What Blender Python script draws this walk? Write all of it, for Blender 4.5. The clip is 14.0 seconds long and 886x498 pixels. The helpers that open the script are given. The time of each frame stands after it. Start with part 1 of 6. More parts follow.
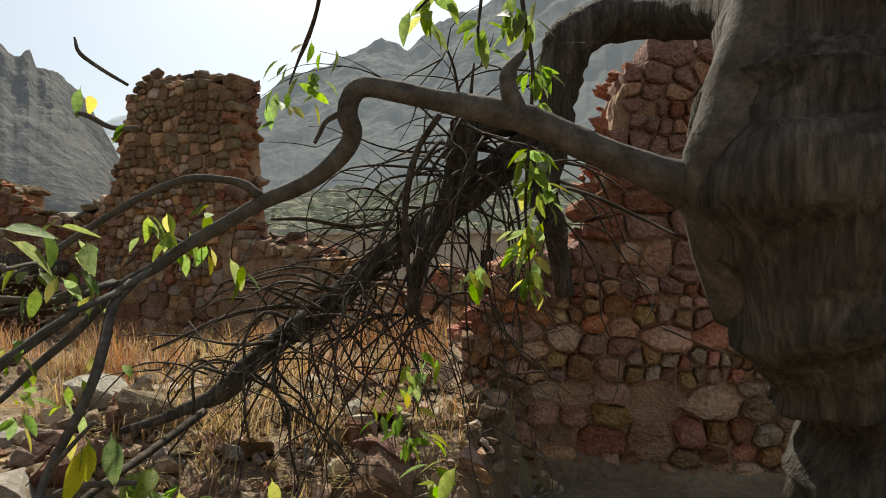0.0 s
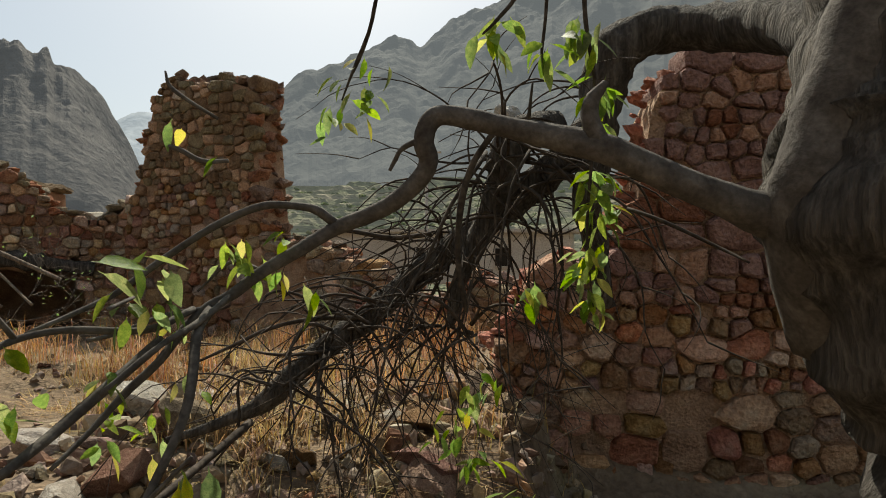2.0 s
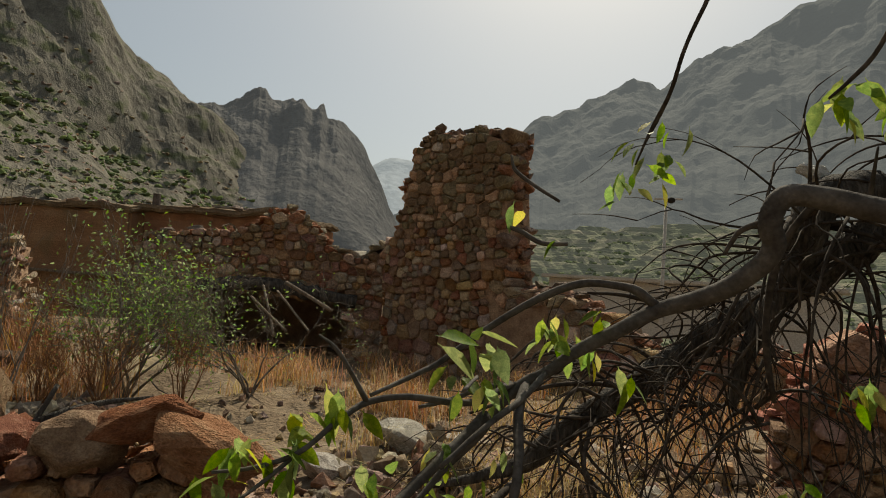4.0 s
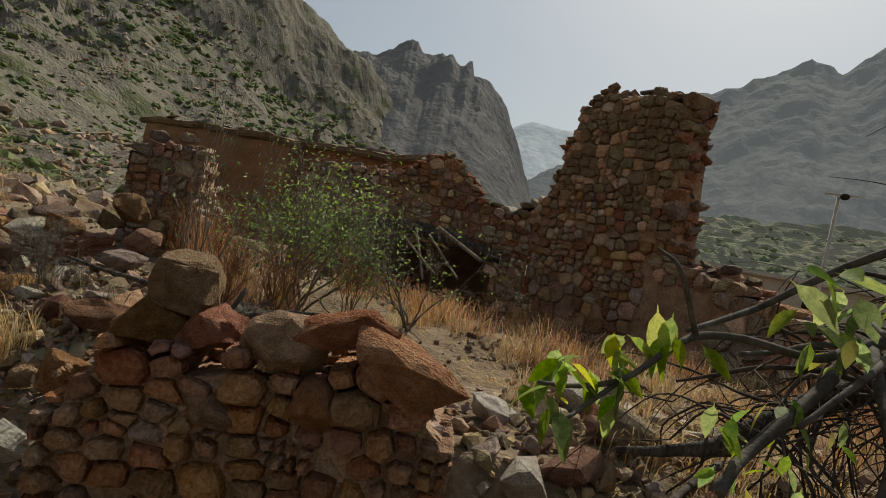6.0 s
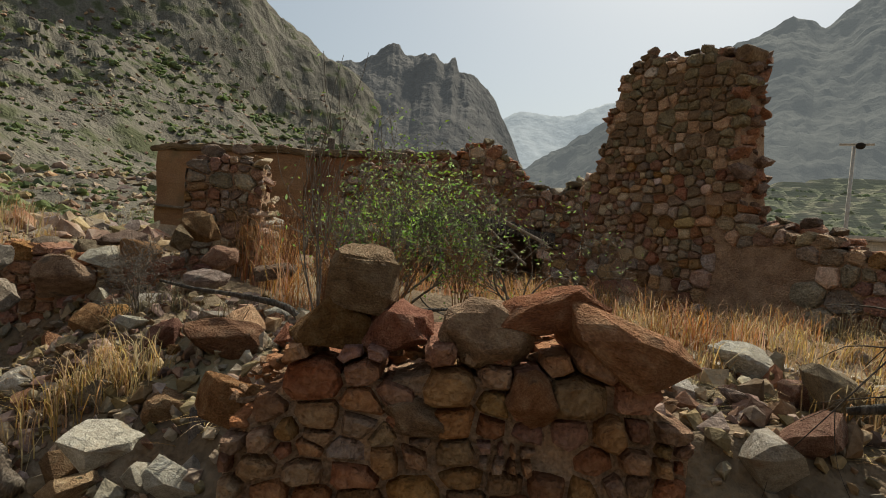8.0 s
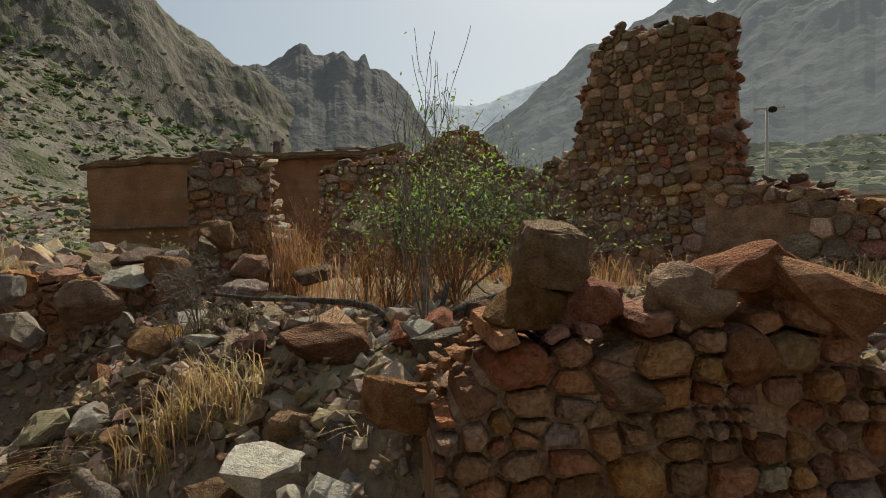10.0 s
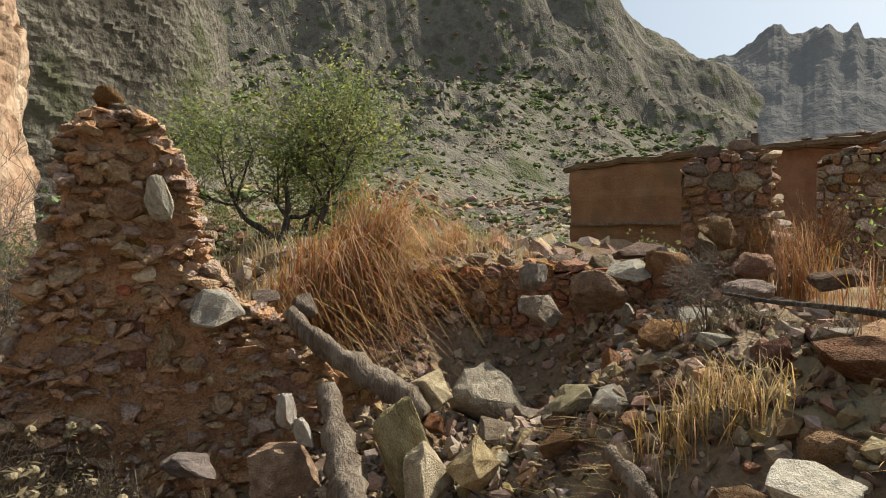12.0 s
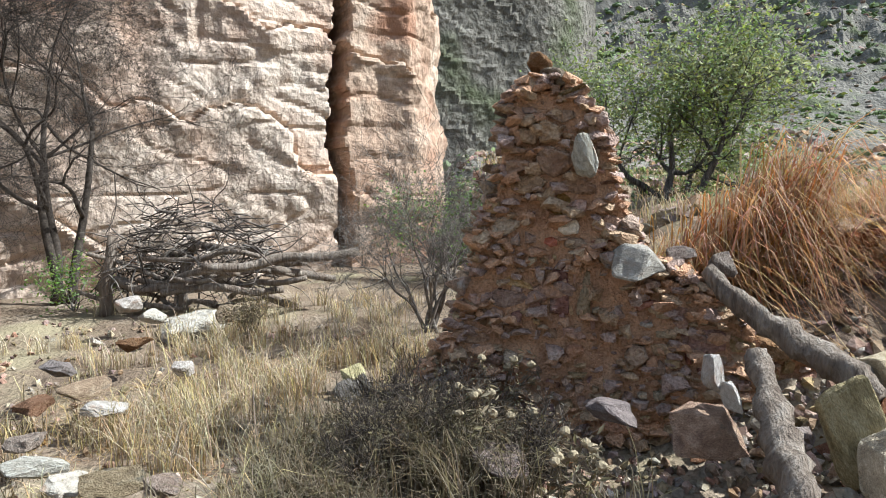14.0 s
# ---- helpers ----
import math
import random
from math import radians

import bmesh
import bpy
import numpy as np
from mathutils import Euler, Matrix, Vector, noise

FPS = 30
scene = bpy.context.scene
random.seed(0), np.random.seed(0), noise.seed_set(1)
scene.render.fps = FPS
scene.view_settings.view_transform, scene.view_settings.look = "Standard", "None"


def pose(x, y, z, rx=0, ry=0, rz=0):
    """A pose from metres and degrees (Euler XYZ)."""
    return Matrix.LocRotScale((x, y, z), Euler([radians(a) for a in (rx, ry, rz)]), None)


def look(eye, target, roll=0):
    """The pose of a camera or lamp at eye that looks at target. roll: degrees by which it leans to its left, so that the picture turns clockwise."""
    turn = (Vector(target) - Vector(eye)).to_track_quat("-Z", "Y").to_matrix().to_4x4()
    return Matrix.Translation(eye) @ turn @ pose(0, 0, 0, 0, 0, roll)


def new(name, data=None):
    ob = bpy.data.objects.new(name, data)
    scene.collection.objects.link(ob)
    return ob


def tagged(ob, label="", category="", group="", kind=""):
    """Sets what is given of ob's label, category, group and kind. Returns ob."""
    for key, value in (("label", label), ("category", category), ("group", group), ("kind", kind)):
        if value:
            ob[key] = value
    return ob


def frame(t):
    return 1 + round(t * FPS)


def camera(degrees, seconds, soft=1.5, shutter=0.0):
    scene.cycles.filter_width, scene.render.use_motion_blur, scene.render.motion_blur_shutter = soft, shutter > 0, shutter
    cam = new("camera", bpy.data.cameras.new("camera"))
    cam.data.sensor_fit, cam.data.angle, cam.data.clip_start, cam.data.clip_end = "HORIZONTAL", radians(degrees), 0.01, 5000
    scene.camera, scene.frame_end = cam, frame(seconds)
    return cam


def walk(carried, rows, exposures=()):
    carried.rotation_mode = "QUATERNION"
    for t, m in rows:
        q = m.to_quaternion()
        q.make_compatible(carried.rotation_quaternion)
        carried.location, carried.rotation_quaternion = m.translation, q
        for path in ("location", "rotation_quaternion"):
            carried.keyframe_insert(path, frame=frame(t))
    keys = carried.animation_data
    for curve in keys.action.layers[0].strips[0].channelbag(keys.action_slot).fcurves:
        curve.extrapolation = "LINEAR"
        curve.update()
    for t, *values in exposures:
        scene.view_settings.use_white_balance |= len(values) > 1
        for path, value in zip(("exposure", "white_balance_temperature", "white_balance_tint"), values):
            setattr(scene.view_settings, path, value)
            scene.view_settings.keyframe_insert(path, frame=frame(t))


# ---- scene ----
cam = camera(69.52, 14.0, soft=1.0)
# seconds, eye x y z, yaw, pitch, lean
PATH = [
    (0.0, 0.0, 0.0, 1.616, -0.034, -0.244, 0.13),
    (0.5, 0.01, 0.016, 1.626, -1.255, 0.449, -0.641),
    (1.0, 0.017, 0.028, 1.638, -2.845, 0.66, -0.185),
    (1.5, -0.063, 0.018, 1.653, -1.765, 0.802, 0.757),
    (2.0, -0.142, -0.0, 1.686, 1.043, -0.525, -0.171),
    (2.5, -0.21, 0.019, 1.738, 7.641, 1.401, -3.154),
    (3.0, -0.207, 0.047, 1.757, 12.712, 2.818, -2.853),
    (3.5, -0.282, 0.012, 1.765, 16.193, 2.576, -3.113),
    (4.0, -0.354, 0.004, 1.76, 21.112, 2.68, -3.722),
    (4.2, -0.362, 0.034, 1.755, 23.732, 1.211, -3.52),
    (6.3, -0.871, -0.005, 1.6, 32.752, -1.751, -11.604),
    (6.5, -0.957, -0.028, 1.605, 31.484, -0.117, -11.728),
    (7.0, -1.075, -0.064, 1.593, 35.036, -0.261, -8.482),
    (7.5, -1.263, -0.079, 1.442, 37.742, 0.357, -3.191),
    (8.0, -1.494, -0.144, 1.395, 32.491, -2.138, -4.643),
    (8.2, -1.563, -0.149, 1.396, 33.38, -2.915, -2.468),
    (10.3, -2.44, -0.515, 1.288, 25.452, -2.303, 0.963),
    (10.5, -2.472, -0.53, 1.301, 27.739, -2.045, -0.118),
    (11.0, -2.525, -0.593, 1.304, 38.157, -1.422, 0.171),
    (11.5, -2.571, -0.615, 1.299, 49.86, -1.022, 0.392),
    (12.0, -2.607, -0.665, 1.285, 65.165, -2.114, 0.309),
    (12.5, -2.616, -0.734, 1.28, 76.891, -3.7, 0.631),
    (13.0, -2.623, -0.797, 1.286, 85.235, -5.046, 0.722),
    (13.5, -2.647, -0.898, 1.272, 86.677, -2.745, 0.667),
    (14.0, -2.683, -1.044, 1.265, 96.412, -5.416, 1.045),
]
EXPOSURE = [(0.0, 0.75, 6600, 3), (1.6, 0.64, 6600, 3), (3.0, 0.2, 7100, 3), (4.0, 0.1, 7100, 3), (6.3, 0.0, 6700, 4), (7.4, 0.02, 6700, 4), (8.0, 0.3, 6750, 3), (10.4, 0.27, 6700, 3), (11.4, 0.32, 6700, 4), (12.0, 0.78, 6600, 5), (12.6, 1.25, 6200, 6), (13.2, 1.32, 5350, 6), (14.0, 1.32, 5300, 5)]
walk(cam, [(t, pose(x, y, z, 90 + pitch, lean, yaw)) for t, x, y, z, yaw, pitch, lean in PATH], EXPOSURE)

# ---- light: hazy sun ahead of the walker, above the valley ----
SUN_YAW, SUN_HEIGHT = 9.0, 47.0
world = bpy.data.worlds.new("sky")
scene.world = world
world.use_nodes = True
wn = world.node_tree.nodes
sky = wn.new("ShaderNodeTexSky")
sky.sky_type, sky.sun_disc = "NISHITA", False
sky.sun_elevation, sky.sun_rotation = radians(SUN_HEIGHT), radians(-SUN_YAW)
sky.air_density, sky.dust_density, sky.ozone_density, sky.altitude = 1.0, 5.5, 1.5, 900
# even bright haze over the clear sky
haze = wn.new("ShaderNodeMix")
haze.data_type = "RGBA"
haze.inputs["Factor"].default_value = 0.38
haze.inputs["B"].default_value = (5.6, 6.1, 6.5, 1)
world.node_tree.links.new(sky.outputs["Color"], haze.inputs["A"])
world.node_tree.links.new(haze.outputs["Result"], wn["Background"].inputs["Color"])
wn["Background"].inputs["Strength"].default_value = 0.076
sun = new("sun", bpy.data.lights.new("sun", "SUN"))
sun.data.energy, sun.data.angle, sun.data.color = 4.5, radians(0.6), (1.0, 0.93, 0.82)
sun.matrix_world = look((0, 0, 0), (math.sin(radians(SUN_YAW)) * math.cos(radians(SUN_HEIGHT)), -math.cos(radians(SUN_YAW)) * math.cos(radians(SUN_HEIGHT)), -math.sin(radians(SUN_HEIGHT))))

# ---- materials ----
def material(name, colours, scale=3.0, detail=8.0, bump=0.3, rough=0.9, fine=40.0, vary=0.0, island=False, translucent=0.0, stretch=(1, 1, 1), stain=None, object_space=True, haze_glow=None, coarse=None, gloss=0.1):
    """Colours mixed by noise at two scales, with relief; vary: how far pieces differ from one another. Emission, where
    given, stands in for distance haze.
    """
    m = bpy.data.materials.new(name)
    m.use_nodes = True
    nt = m.node_tree
    n, link = nt.nodes, nt.links.new
    bsdf = n["Principled BSDF"]
    bsdf.inputs["Roughness"].default_value = rough
    bsdf.inputs["Specular IOR Level"].default_value = gloss
    co = n.new("ShaderNodeTexCoord")
    mp = n.new("ShaderNodeMapping")
    mp.inputs["Scale"].default_value = stretch
    link(co.outputs["Object" if object_space else "Generated"], mp.inputs["Vector"])
    big = n.new("ShaderNodeTexNoise")
    big.inputs["Scale"].default_value, big.inputs["Detail"].default_value, big.inputs["Roughness"].default_value = scale, detail, 0.65
    small = n.new("ShaderNodeTexNoise")
    small.inputs["Scale"].default_value, small.inputs["Detail"].default_value = fine, 4.0
    for t in (big, small):
        link(mp.outputs["Vector"], t.inputs["Vector"])
    ramp = n.new("ShaderNodeValToRGB")
    el = ramp.color_ramp.elements
    while len(el) < len(colours):
        el.new(0.5)
    for k, c in enumerate(colours):
        el[k].position = 0.3 + 0.4 * k / max(1, len(colours) - 1)
        el[k].color = (*c, 1)
    link(big.outputs["Fac"], ramp.inputs["Fac"])
    colour = ramp.outputs["Color"]
    mix = n.new("ShaderNodeMix")
    mix.data_type, mix.blend_type = "RGBA", "MULTIPLY"
    mix.inputs["Factor"].default_value = 0.55
    grey = n.new("ShaderNodeMapRange")
    grey.inputs["From Min"].default_value, grey.inputs["From Max"].default_value = 0.3, 0.7
    grey.inputs["To Min"].default_value, grey.inputs["To Max"].default_value = 0.55, 1.3
    link(small.outputs["Fac"], grey.inputs["Value"])
    link(colour, mix.inputs["A"])
    link(grey.outputs["Result"], mix.inputs["B"])
    colour = mix.outputs["Result"]
    if stain:
        st = n.new("ShaderNodeTexNoise")
        st.inputs["Scale"].default_value, st.inputs["Detail"].default_value = stain[1], 6.0
        link(mp.outputs["Vector"], st.inputs["Vector"])
        sr = n.new("ShaderNodeMapRange")
        sr.inputs["From Min"].default_value, sr.inputs["From Max"].default_value = stain[2], stain[2] + 0.12
        link(st.outputs["Fac"], sr.inputs["Value"])
        sm = n.new("ShaderNodeMix")
        sm.data_type = "RGBA"
        link(sr.outputs["Result"], sm.inputs["Factor"])
        link(colour, sm.inputs["A"])
        sm.inputs["B"].default_value = (*stain[0], 1)
        colour = sm.outputs["Result"]
    if vary or island:
        src = n.new("ShaderNodeNewGeometry").outputs["Random Per Island"] if island else n.new("ShaderNodeObjectInfo").outputs["Random"]
        hsv = n.new("ShaderNodeHueSaturation")
        a = n.new("ShaderNodeMapRange")
        a.inputs["To Min"].default_value, a.inputs["To Max"].default_value = 1 - vary, 1 + vary
        link(src, a.inputs["Value"])
        link(a.outputs["Result"], hsv.inputs["Value"])
        w = n.new("ShaderNodeTexWhiteNoise")
        w.noise_dimensions = "1D"
        link(src, w.inputs["W"])
        h = n.new("ShaderNodeMapRange")
        h.inputs["To Min"].default_value, h.inputs["To Max"].default_value = 0.5 - 0.03 * vary / 0.4, 0.5 + 0.03 * vary / 0.4
        link(w.outputs["Value"], h.inputs["Value"])
        link(h.outputs["Result"], hsv.inputs["Hue"])
        s = n.new("ShaderNodeMapRange")
        s.inputs["To Min"].default_value, s.inputs["To Max"].default_value = 1 - 0.9 * vary, 1 + 0.4 * vary
        sw = n.new("ShaderNodeMath")
        sw.operation = "FRACT"
        sx = n.new("ShaderNodeMath")
        sx.operation, sx.inputs[1].default_value = "MULTIPLY", 7.31
        link(w.outputs["Value"], sx.inputs[0])
        link(sx.outputs[0], sw.inputs[0])
        link(sw.outputs[0], s.inputs["Value"])
        link(s.outputs["Result"], hsv.inputs["Saturation"])
        link(colour, hsv.inputs["Color"])
        colour = hsv.outputs["Color"]
    link(colour, bsdf.inputs["Base Color"])
    if bump:
        add = n.new("ShaderNodeMath")
        add.operation = "MULTIPLY_ADD"
        add.inputs[1].default_value = 0.35
        link(small.outputs["Fac"], add.inputs[0])
        link(big.outputs["Fac"], add.inputs[2])
        bp = n.new("ShaderNodeBump")
        bp.inputs["Strength"].default_value, bp.inputs["Distance"].default_value = bump, coarse or 0.6 / scale
        link(add.outputs[0], bp.inputs["Height"])
        link(bp.outputs["Normal"], bsdf.inputs["Normal"])
    if translucent:
        tr = n.new("ShaderNodeBsdfTranslucent")
        link(colour, tr.inputs["Color"])
        ms = n.new("ShaderNodeMixShader")
        ms.inputs["Fac"].default_value = translucent
        link(bsdf.outputs["BSDF"], ms.inputs[1])
        link(tr.outputs["BSDF"], ms.inputs[2])
        link(ms.outputs["Shader"], n["Material Output"].inputs["Surface"])
    # self-lit tint in place of the haze in the air
    if haze_glow:
        bsdf.inputs["Emission Color"].default_value = (*haze_glow[0], 1)
        bsdf.inputs["Emission Strength"].default_value = haze_glow[1]
    return m


RED_STONE = material("red_stone", [(0.185, 0.084, 0.044), (0.320, 0.155, 0.080), (0.420, 0.250, 0.145)], 5, bump=0.9, vary=0.28, stain=((0.26, 0.18, 0.12), 3.0, 0.66))
TAN_STONE = material("tan_stone", [(0.194, 0.136, 0.097), (0.337, 0.246, 0.168), (0.480, 0.376, 0.272)], 5, bump=0.9, vary=0.35, stain=((0.17, 0.145, 0.115), 4.0, 0.6))
PALE_STONE = material("pale_stone", [(0.25, 0.215, 0.17), (0.39, 0.345, 0.28), (0.52, 0.48, 0.415)], 6, bump=0.6, vary=0.22, stain=((0.30, 0.22, 0.15), 3.0, 0.58))
OLIVE_STONE = material("olive_stone", [(0.21, 0.165, 0.085), (0.37, 0.30, 0.165), (0.49, 0.42, 0.26)], 5, bump=0.6, vary=0.25)
DARK_STONE = material("dark_stone", [(0.10, 0.085, 0.075), (0.18, 0.15, 0.13), (0.26, 0.22, 0.19)], 5, bump=0.6, vary=0.3)
RUBBLE_SMALL = material("small_rubble", [(0.17, 0.105, 0.065), (0.28, 0.195, 0.125), (0.39, 0.315, 0.235)], 4, bump=0.4, vary=0.45, island=True, gloss=0.02)
MUD = material("mud_mortar", [(0.258, 0.158, 0.106), (0.418, 0.274, 0.180), (0.576, 0.401, 0.274)], 4, bump=0.9, fine=60, coarse=0.12)
EARTH = material("dry_earth", [(0.11, 0.08, 0.058), (0.19, 0.14, 0.095), (0.29, 0.23, 0.165)], 1.2, bump=0.8, fine=22, stain=((0.27, 0.225, 0.14), 0.7, 0.55), coarse=0.15, gloss=0.02)
PALE_MUD = material("pale_mud", [(0.39, 0.215, 0.125), (0.53, 0.31, 0.18), (0.65, 0.41, 0.255)], 4, bump=0.9, fine=60, coarse=0.12)
LIGHT_STONE = material("light_brown_stone", [(0.375, 0.248, 0.170), (0.556, 0.393, 0.279), (0.677, 0.532, 0.405)], 5, bump=0.6, vary=0.35, stain=((0.36, 0.21, 0.135), 4.0, 0.58))
WARM_STONE = material("warm_red_stone", [(0.233, 0.112, 0.064), (0.408, 0.207, 0.117), (0.536, 0.325, 0.202)], 5, bump=0.9, vary=0.4, stain=((0.30, 0.25, 0.18), 3.0, 0.6))
GOLD_STONE = material("golden_brown_stone", [(0.36, 0.21, 0.115), (0.50, 0.32, 0.185), (0.60, 0.43, 0.27)], 5, bump=0.9, vary=0.3, stain=((0.40, 0.24, 0.14), 4.0, 0.58))
ORANGE_STONE = material("orange_stone", [(0.27, 0.115, 0.055), (0.42, 0.20, 0.10), (0.54, 0.32, 0.18)], 5, bump=0.9, stain=((0.16, 0.09, 0.06), 4.0, 0.63))
PLASTER = material("mud_plaster", [(0.20, 0.10, 0.065), (0.27, 0.145, 0.09), (0.33, 0.19, 0.12)], 2.2, bump=0.35, fine=50, stain=((0.15, 0.085, 0.06), 1.5, 0.6))
ADOBE = material("adobe_wall", [(0.21, 0.115, 0.07), (0.27, 0.155, 0.09), (0.32, 0.20, 0.12)], 1.3, bump=0.4, fine=30, stain=((0.19, 0.135, 0.08), 0.8, 0.55))
BARK = material("dark_bark", [(0.042, 0.037, 0.033), (0.098, 0.087, 0.076), (0.20, 0.178, 0.154)], 20, bump=1.0, fine=80, stretch=(1, 1, 0.14), coarse=0.05)
SMOOTH_BARK = material("grey_bark", [(0.053, 0.045, 0.040), (0.095, 0.084, 0.074), (0.158, 0.142, 0.126)], 16, bump=0.5, fine=90, coarse=0.015)
DEADWOOD = material("grey_deadwood", [(0.11, 0.08, 0.06), (0.215, 0.17, 0.13), (0.33, 0.28, 0.225)], 14, bump=1.0, fine=70, stretch=(1, 1, 0.14), coarse=0.06)
TWIG = material("dry_twig", [(0.03, 0.024, 0.02), (0.06, 0.048, 0.038), (0.10, 0.08, 0.065)], 20, bump=0.0)
GREY_TWIG = material("grey_twig", [(0.10, 0.085, 0.072), (0.17, 0.145, 0.12), (0.25, 0.22, 0.19)], 12, bump=0.0)
LEAF = material("almond_leaf", [(0.12, 0.20, 0.02), (0.20, 0.30, 0.03), (0.34, 0.40, 0.05)], 6, bump=0.15, rough=0.45, vary=0.35, translucent=0.6)
LEAF_YELLOW = material("yellowing_leaf", [(0.40, 0.44, 0.05), (0.55, 0.52, 0.06), (0.62, 0.48, 0.08)], 9, bump=0.15, rough=0.5, vary=0.2, translucent=0.6)
BUSH_LEAF = material("bush_leaf", [(0.11, 0.20, 0.035), (0.20, 0.32, 0.06), (0.32, 0.42, 0.10)], 2, bump=0.0, rough=0.6, vary=0.4, island=True, translucent=0.6)
TREE_LEAF = material("tree_leaf", [(0.15, 0.20, 0.055), (0.27, 0.32, 0.095), (0.45, 0.43, 0.16)], 1.2, bump=0.0, rough=0.6, vary=0.45, island=True, translucent=0.35)
STRAW = material("dry_straw", [(0.36, 0.22, 0.085), (0.50, 0.335, 0.14), (0.61, 0.455, 0.225)], 1.5, bump=0.0, rough=0.7, vary=0.35, island=True, translucent=0.4)
RUST_STRAW = material("rusty_straw", [(0.312, 0.143, 0.054), (0.462, 0.231, 0.089), (0.601, 0.352, 0.139)], 1.5, bump=0.0, rough=0.7, vary=0.35, island=True, translucent=0.4)
GREY_STRAW = material("grey_dry_weed", [(0.101, 0.075, 0.040), (0.156, 0.120, 0.067), (0.201, 0.166, 0.097)], 1.5, bump=0.0, rough=0.7, vary=0.3, island=True, translucent=0.3)
PALE_STRAW = material("pale_straw", [(0.30, 0.215, 0.10), (0.43, 0.325, 0.165), (0.54, 0.44, 0.26)], 1.5, bump=0.0, rough=0.7, vary=0.4, island=True, translucent=0.35)
THISTLE = material("thistle_head", [(0.20, 0.155, 0.09), (0.34, 0.28, 0.185)], 30, bump=0.3, fine=120)
CLIFF = material("cliff_rock", [(0.41, 0.28, 0.20), (0.53, 0.415, 0.32), (0.62, 0.515, 0.41)], 0.8, bump=0.8, fine=9, stain=((0.52, 0.31, 0.19), 0.35, 0.56), coarse=0.16)
HILL = material("hillside", [(0.100, 0.090, 0.074), (0.185, 0.166, 0.136), (0.300, 0.270, 0.225)], 0.16, bump=1.0, fine=1.9, stain=((0.10, 0.105, 0.06), 0.16, 0.52), coarse=1.4, detail=14, gloss=0.02)
# iron-stained pillar rock, toned down in colour for the half-shadow on it
ORANGE_CLIFF = material("iron_stained_half_shade", [(0.28, 0.175, 0.115), (0.42, 0.295, 0.205), (0.54, 0.42, 0.315)], 0.9, bump=0.9, fine=9, stain=((0.33, 0.18, 0.11), 0.6, 0.54), coarse=0.16, detail=12)
SHRUB = material("hill_shrub", [(0.12, 0.155, 0.062), (0.19, 0.235, 0.095), (0.29, 0.32, 0.155)], 0.3, bump=0.0, vary=0.35, island=True, translucent=0.3, gloss=0.02)
# shrub green lifted by emission to imitate haze over the valley
VALLEY_SHRUB = material("valley_tree_haze_glow", [(0.10, 0.13, 0.05), (0.16, 0.19, 0.08), (0.24, 0.26, 0.13)], 0.3, bump=0.0, vary=0.35, island=True, translucent=0.3, gloss=0.02, haze_glow=((0.44, 0.47, 0.42), 0.05))
# terraces: weak grey emission added as valley haze
VALLEY = material("terraces_haze_glow", [(0.070, 0.085, 0.040), (0.140, 0.142, 0.080), (0.299, 0.247, 0.180)], 0.08, bump=0.8, fine=0.8, stretch=(0.6, 1, 3), coarse=2.0, detail=13, haze_glow=((0.45, 0.47, 0.45), 0.09), gloss=0.02)
# crag: dull base, bluish emission painted in for distance haze
CRAG = material("crag_haze_glow", [(0.050, 0.046, 0.043), (0.088, 0.081, 0.075), (0.144, 0.131, 0.119)], 0.03, bump=1.0, fine=0.3, coarse=6.0, detail=12, haze_glow=((0.42, 0.45, 0.49), 0.08), gloss=0.02)
# nearly black base with blue-grey emission: flat haze put into the material
FAR_SLOPE = material("slope_haze_glow", [(0.018, 0.02, 0.016), (0.03, 0.031, 0.026), (0.05, 0.05, 0.043)], 0.012, bump=0.8, fine=0.12, coarse=6.0, detail=13, haze_glow=((0.41, 0.44, 0.47), 0.22), gloss=0.02)
# pale blue base and emission carry the far range's haze
FAR_RANGE = material("far_range_haze_glow", [(0.2, 0.21, 0.22), (0.24, 0.25, 0.26)], 0.005, bump=0.5, fine=0.05, coarse=20.0, haze_glow=((0.42, 0.47, 0.52), 0.42), gloss=0.02)
WHITEWASH = material("whitewash", [(0.42, 0.38, 0.34), (0.52, 0.48, 0.43)], 0.8, bump=0.2, fine=12)
# near-black for shaded door and window insides, also the pole's dark head
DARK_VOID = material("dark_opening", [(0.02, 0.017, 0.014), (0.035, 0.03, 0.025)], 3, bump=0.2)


# ---- building helpers ----
def mesh_of(name, verts, faces, mat=None, smooth=False):
    me = bpy.data.meshes.new(name)
    me.from_pydata([tuple(v) for v in verts], [], [tuple(f) for f in faces])
    me.update()
    if mat:
        me.materials.append(mat)
    if smooth:
        me.polygons.foreach_set("use_smooth", [True] * len(me.polygons))
    return me


def to_mesh(name, bm, mat, smooth=False):
    me = bpy.data.meshes.new(name)
    bm.to_mesh(me)
    bm.free()
    me.materials.append(mat)
    if smooth:
        me.polygons.foreach_set("use_smooth", [True] * len(me.polygons))
    return me


def put(name, me, parent=None, m=None, label=""):
    ob = new(name, me)
    if parent:
        ob.parent = parent
    if m is not None:
        ob.matrix_basis = m
    if label:
        ob["label"] = label
    return ob


def empty_thing(name, place, label, category, group="", kind=""):
    ob = new(name)
    ob.location = place
    ob.empty_display_size = 0.1
    return tagged(ob, label, category, group, kind)


def smooth(a, b, x):
    t = min(1.0, max(0.0, (x - a) / (b - a)))
    return t * t * (3 - 2 * t)


def curve_of(table, x):
    """Straight pieces through pairs (x, value)."""
    return float(np.interp(x, [p[0] for p in table], [p[1] for p in table]))


def fbm(x, y, z=0.0, octaves=4):
    return noise.fractal(Vector((x, y, z)), 1.0, 2.0, octaves)


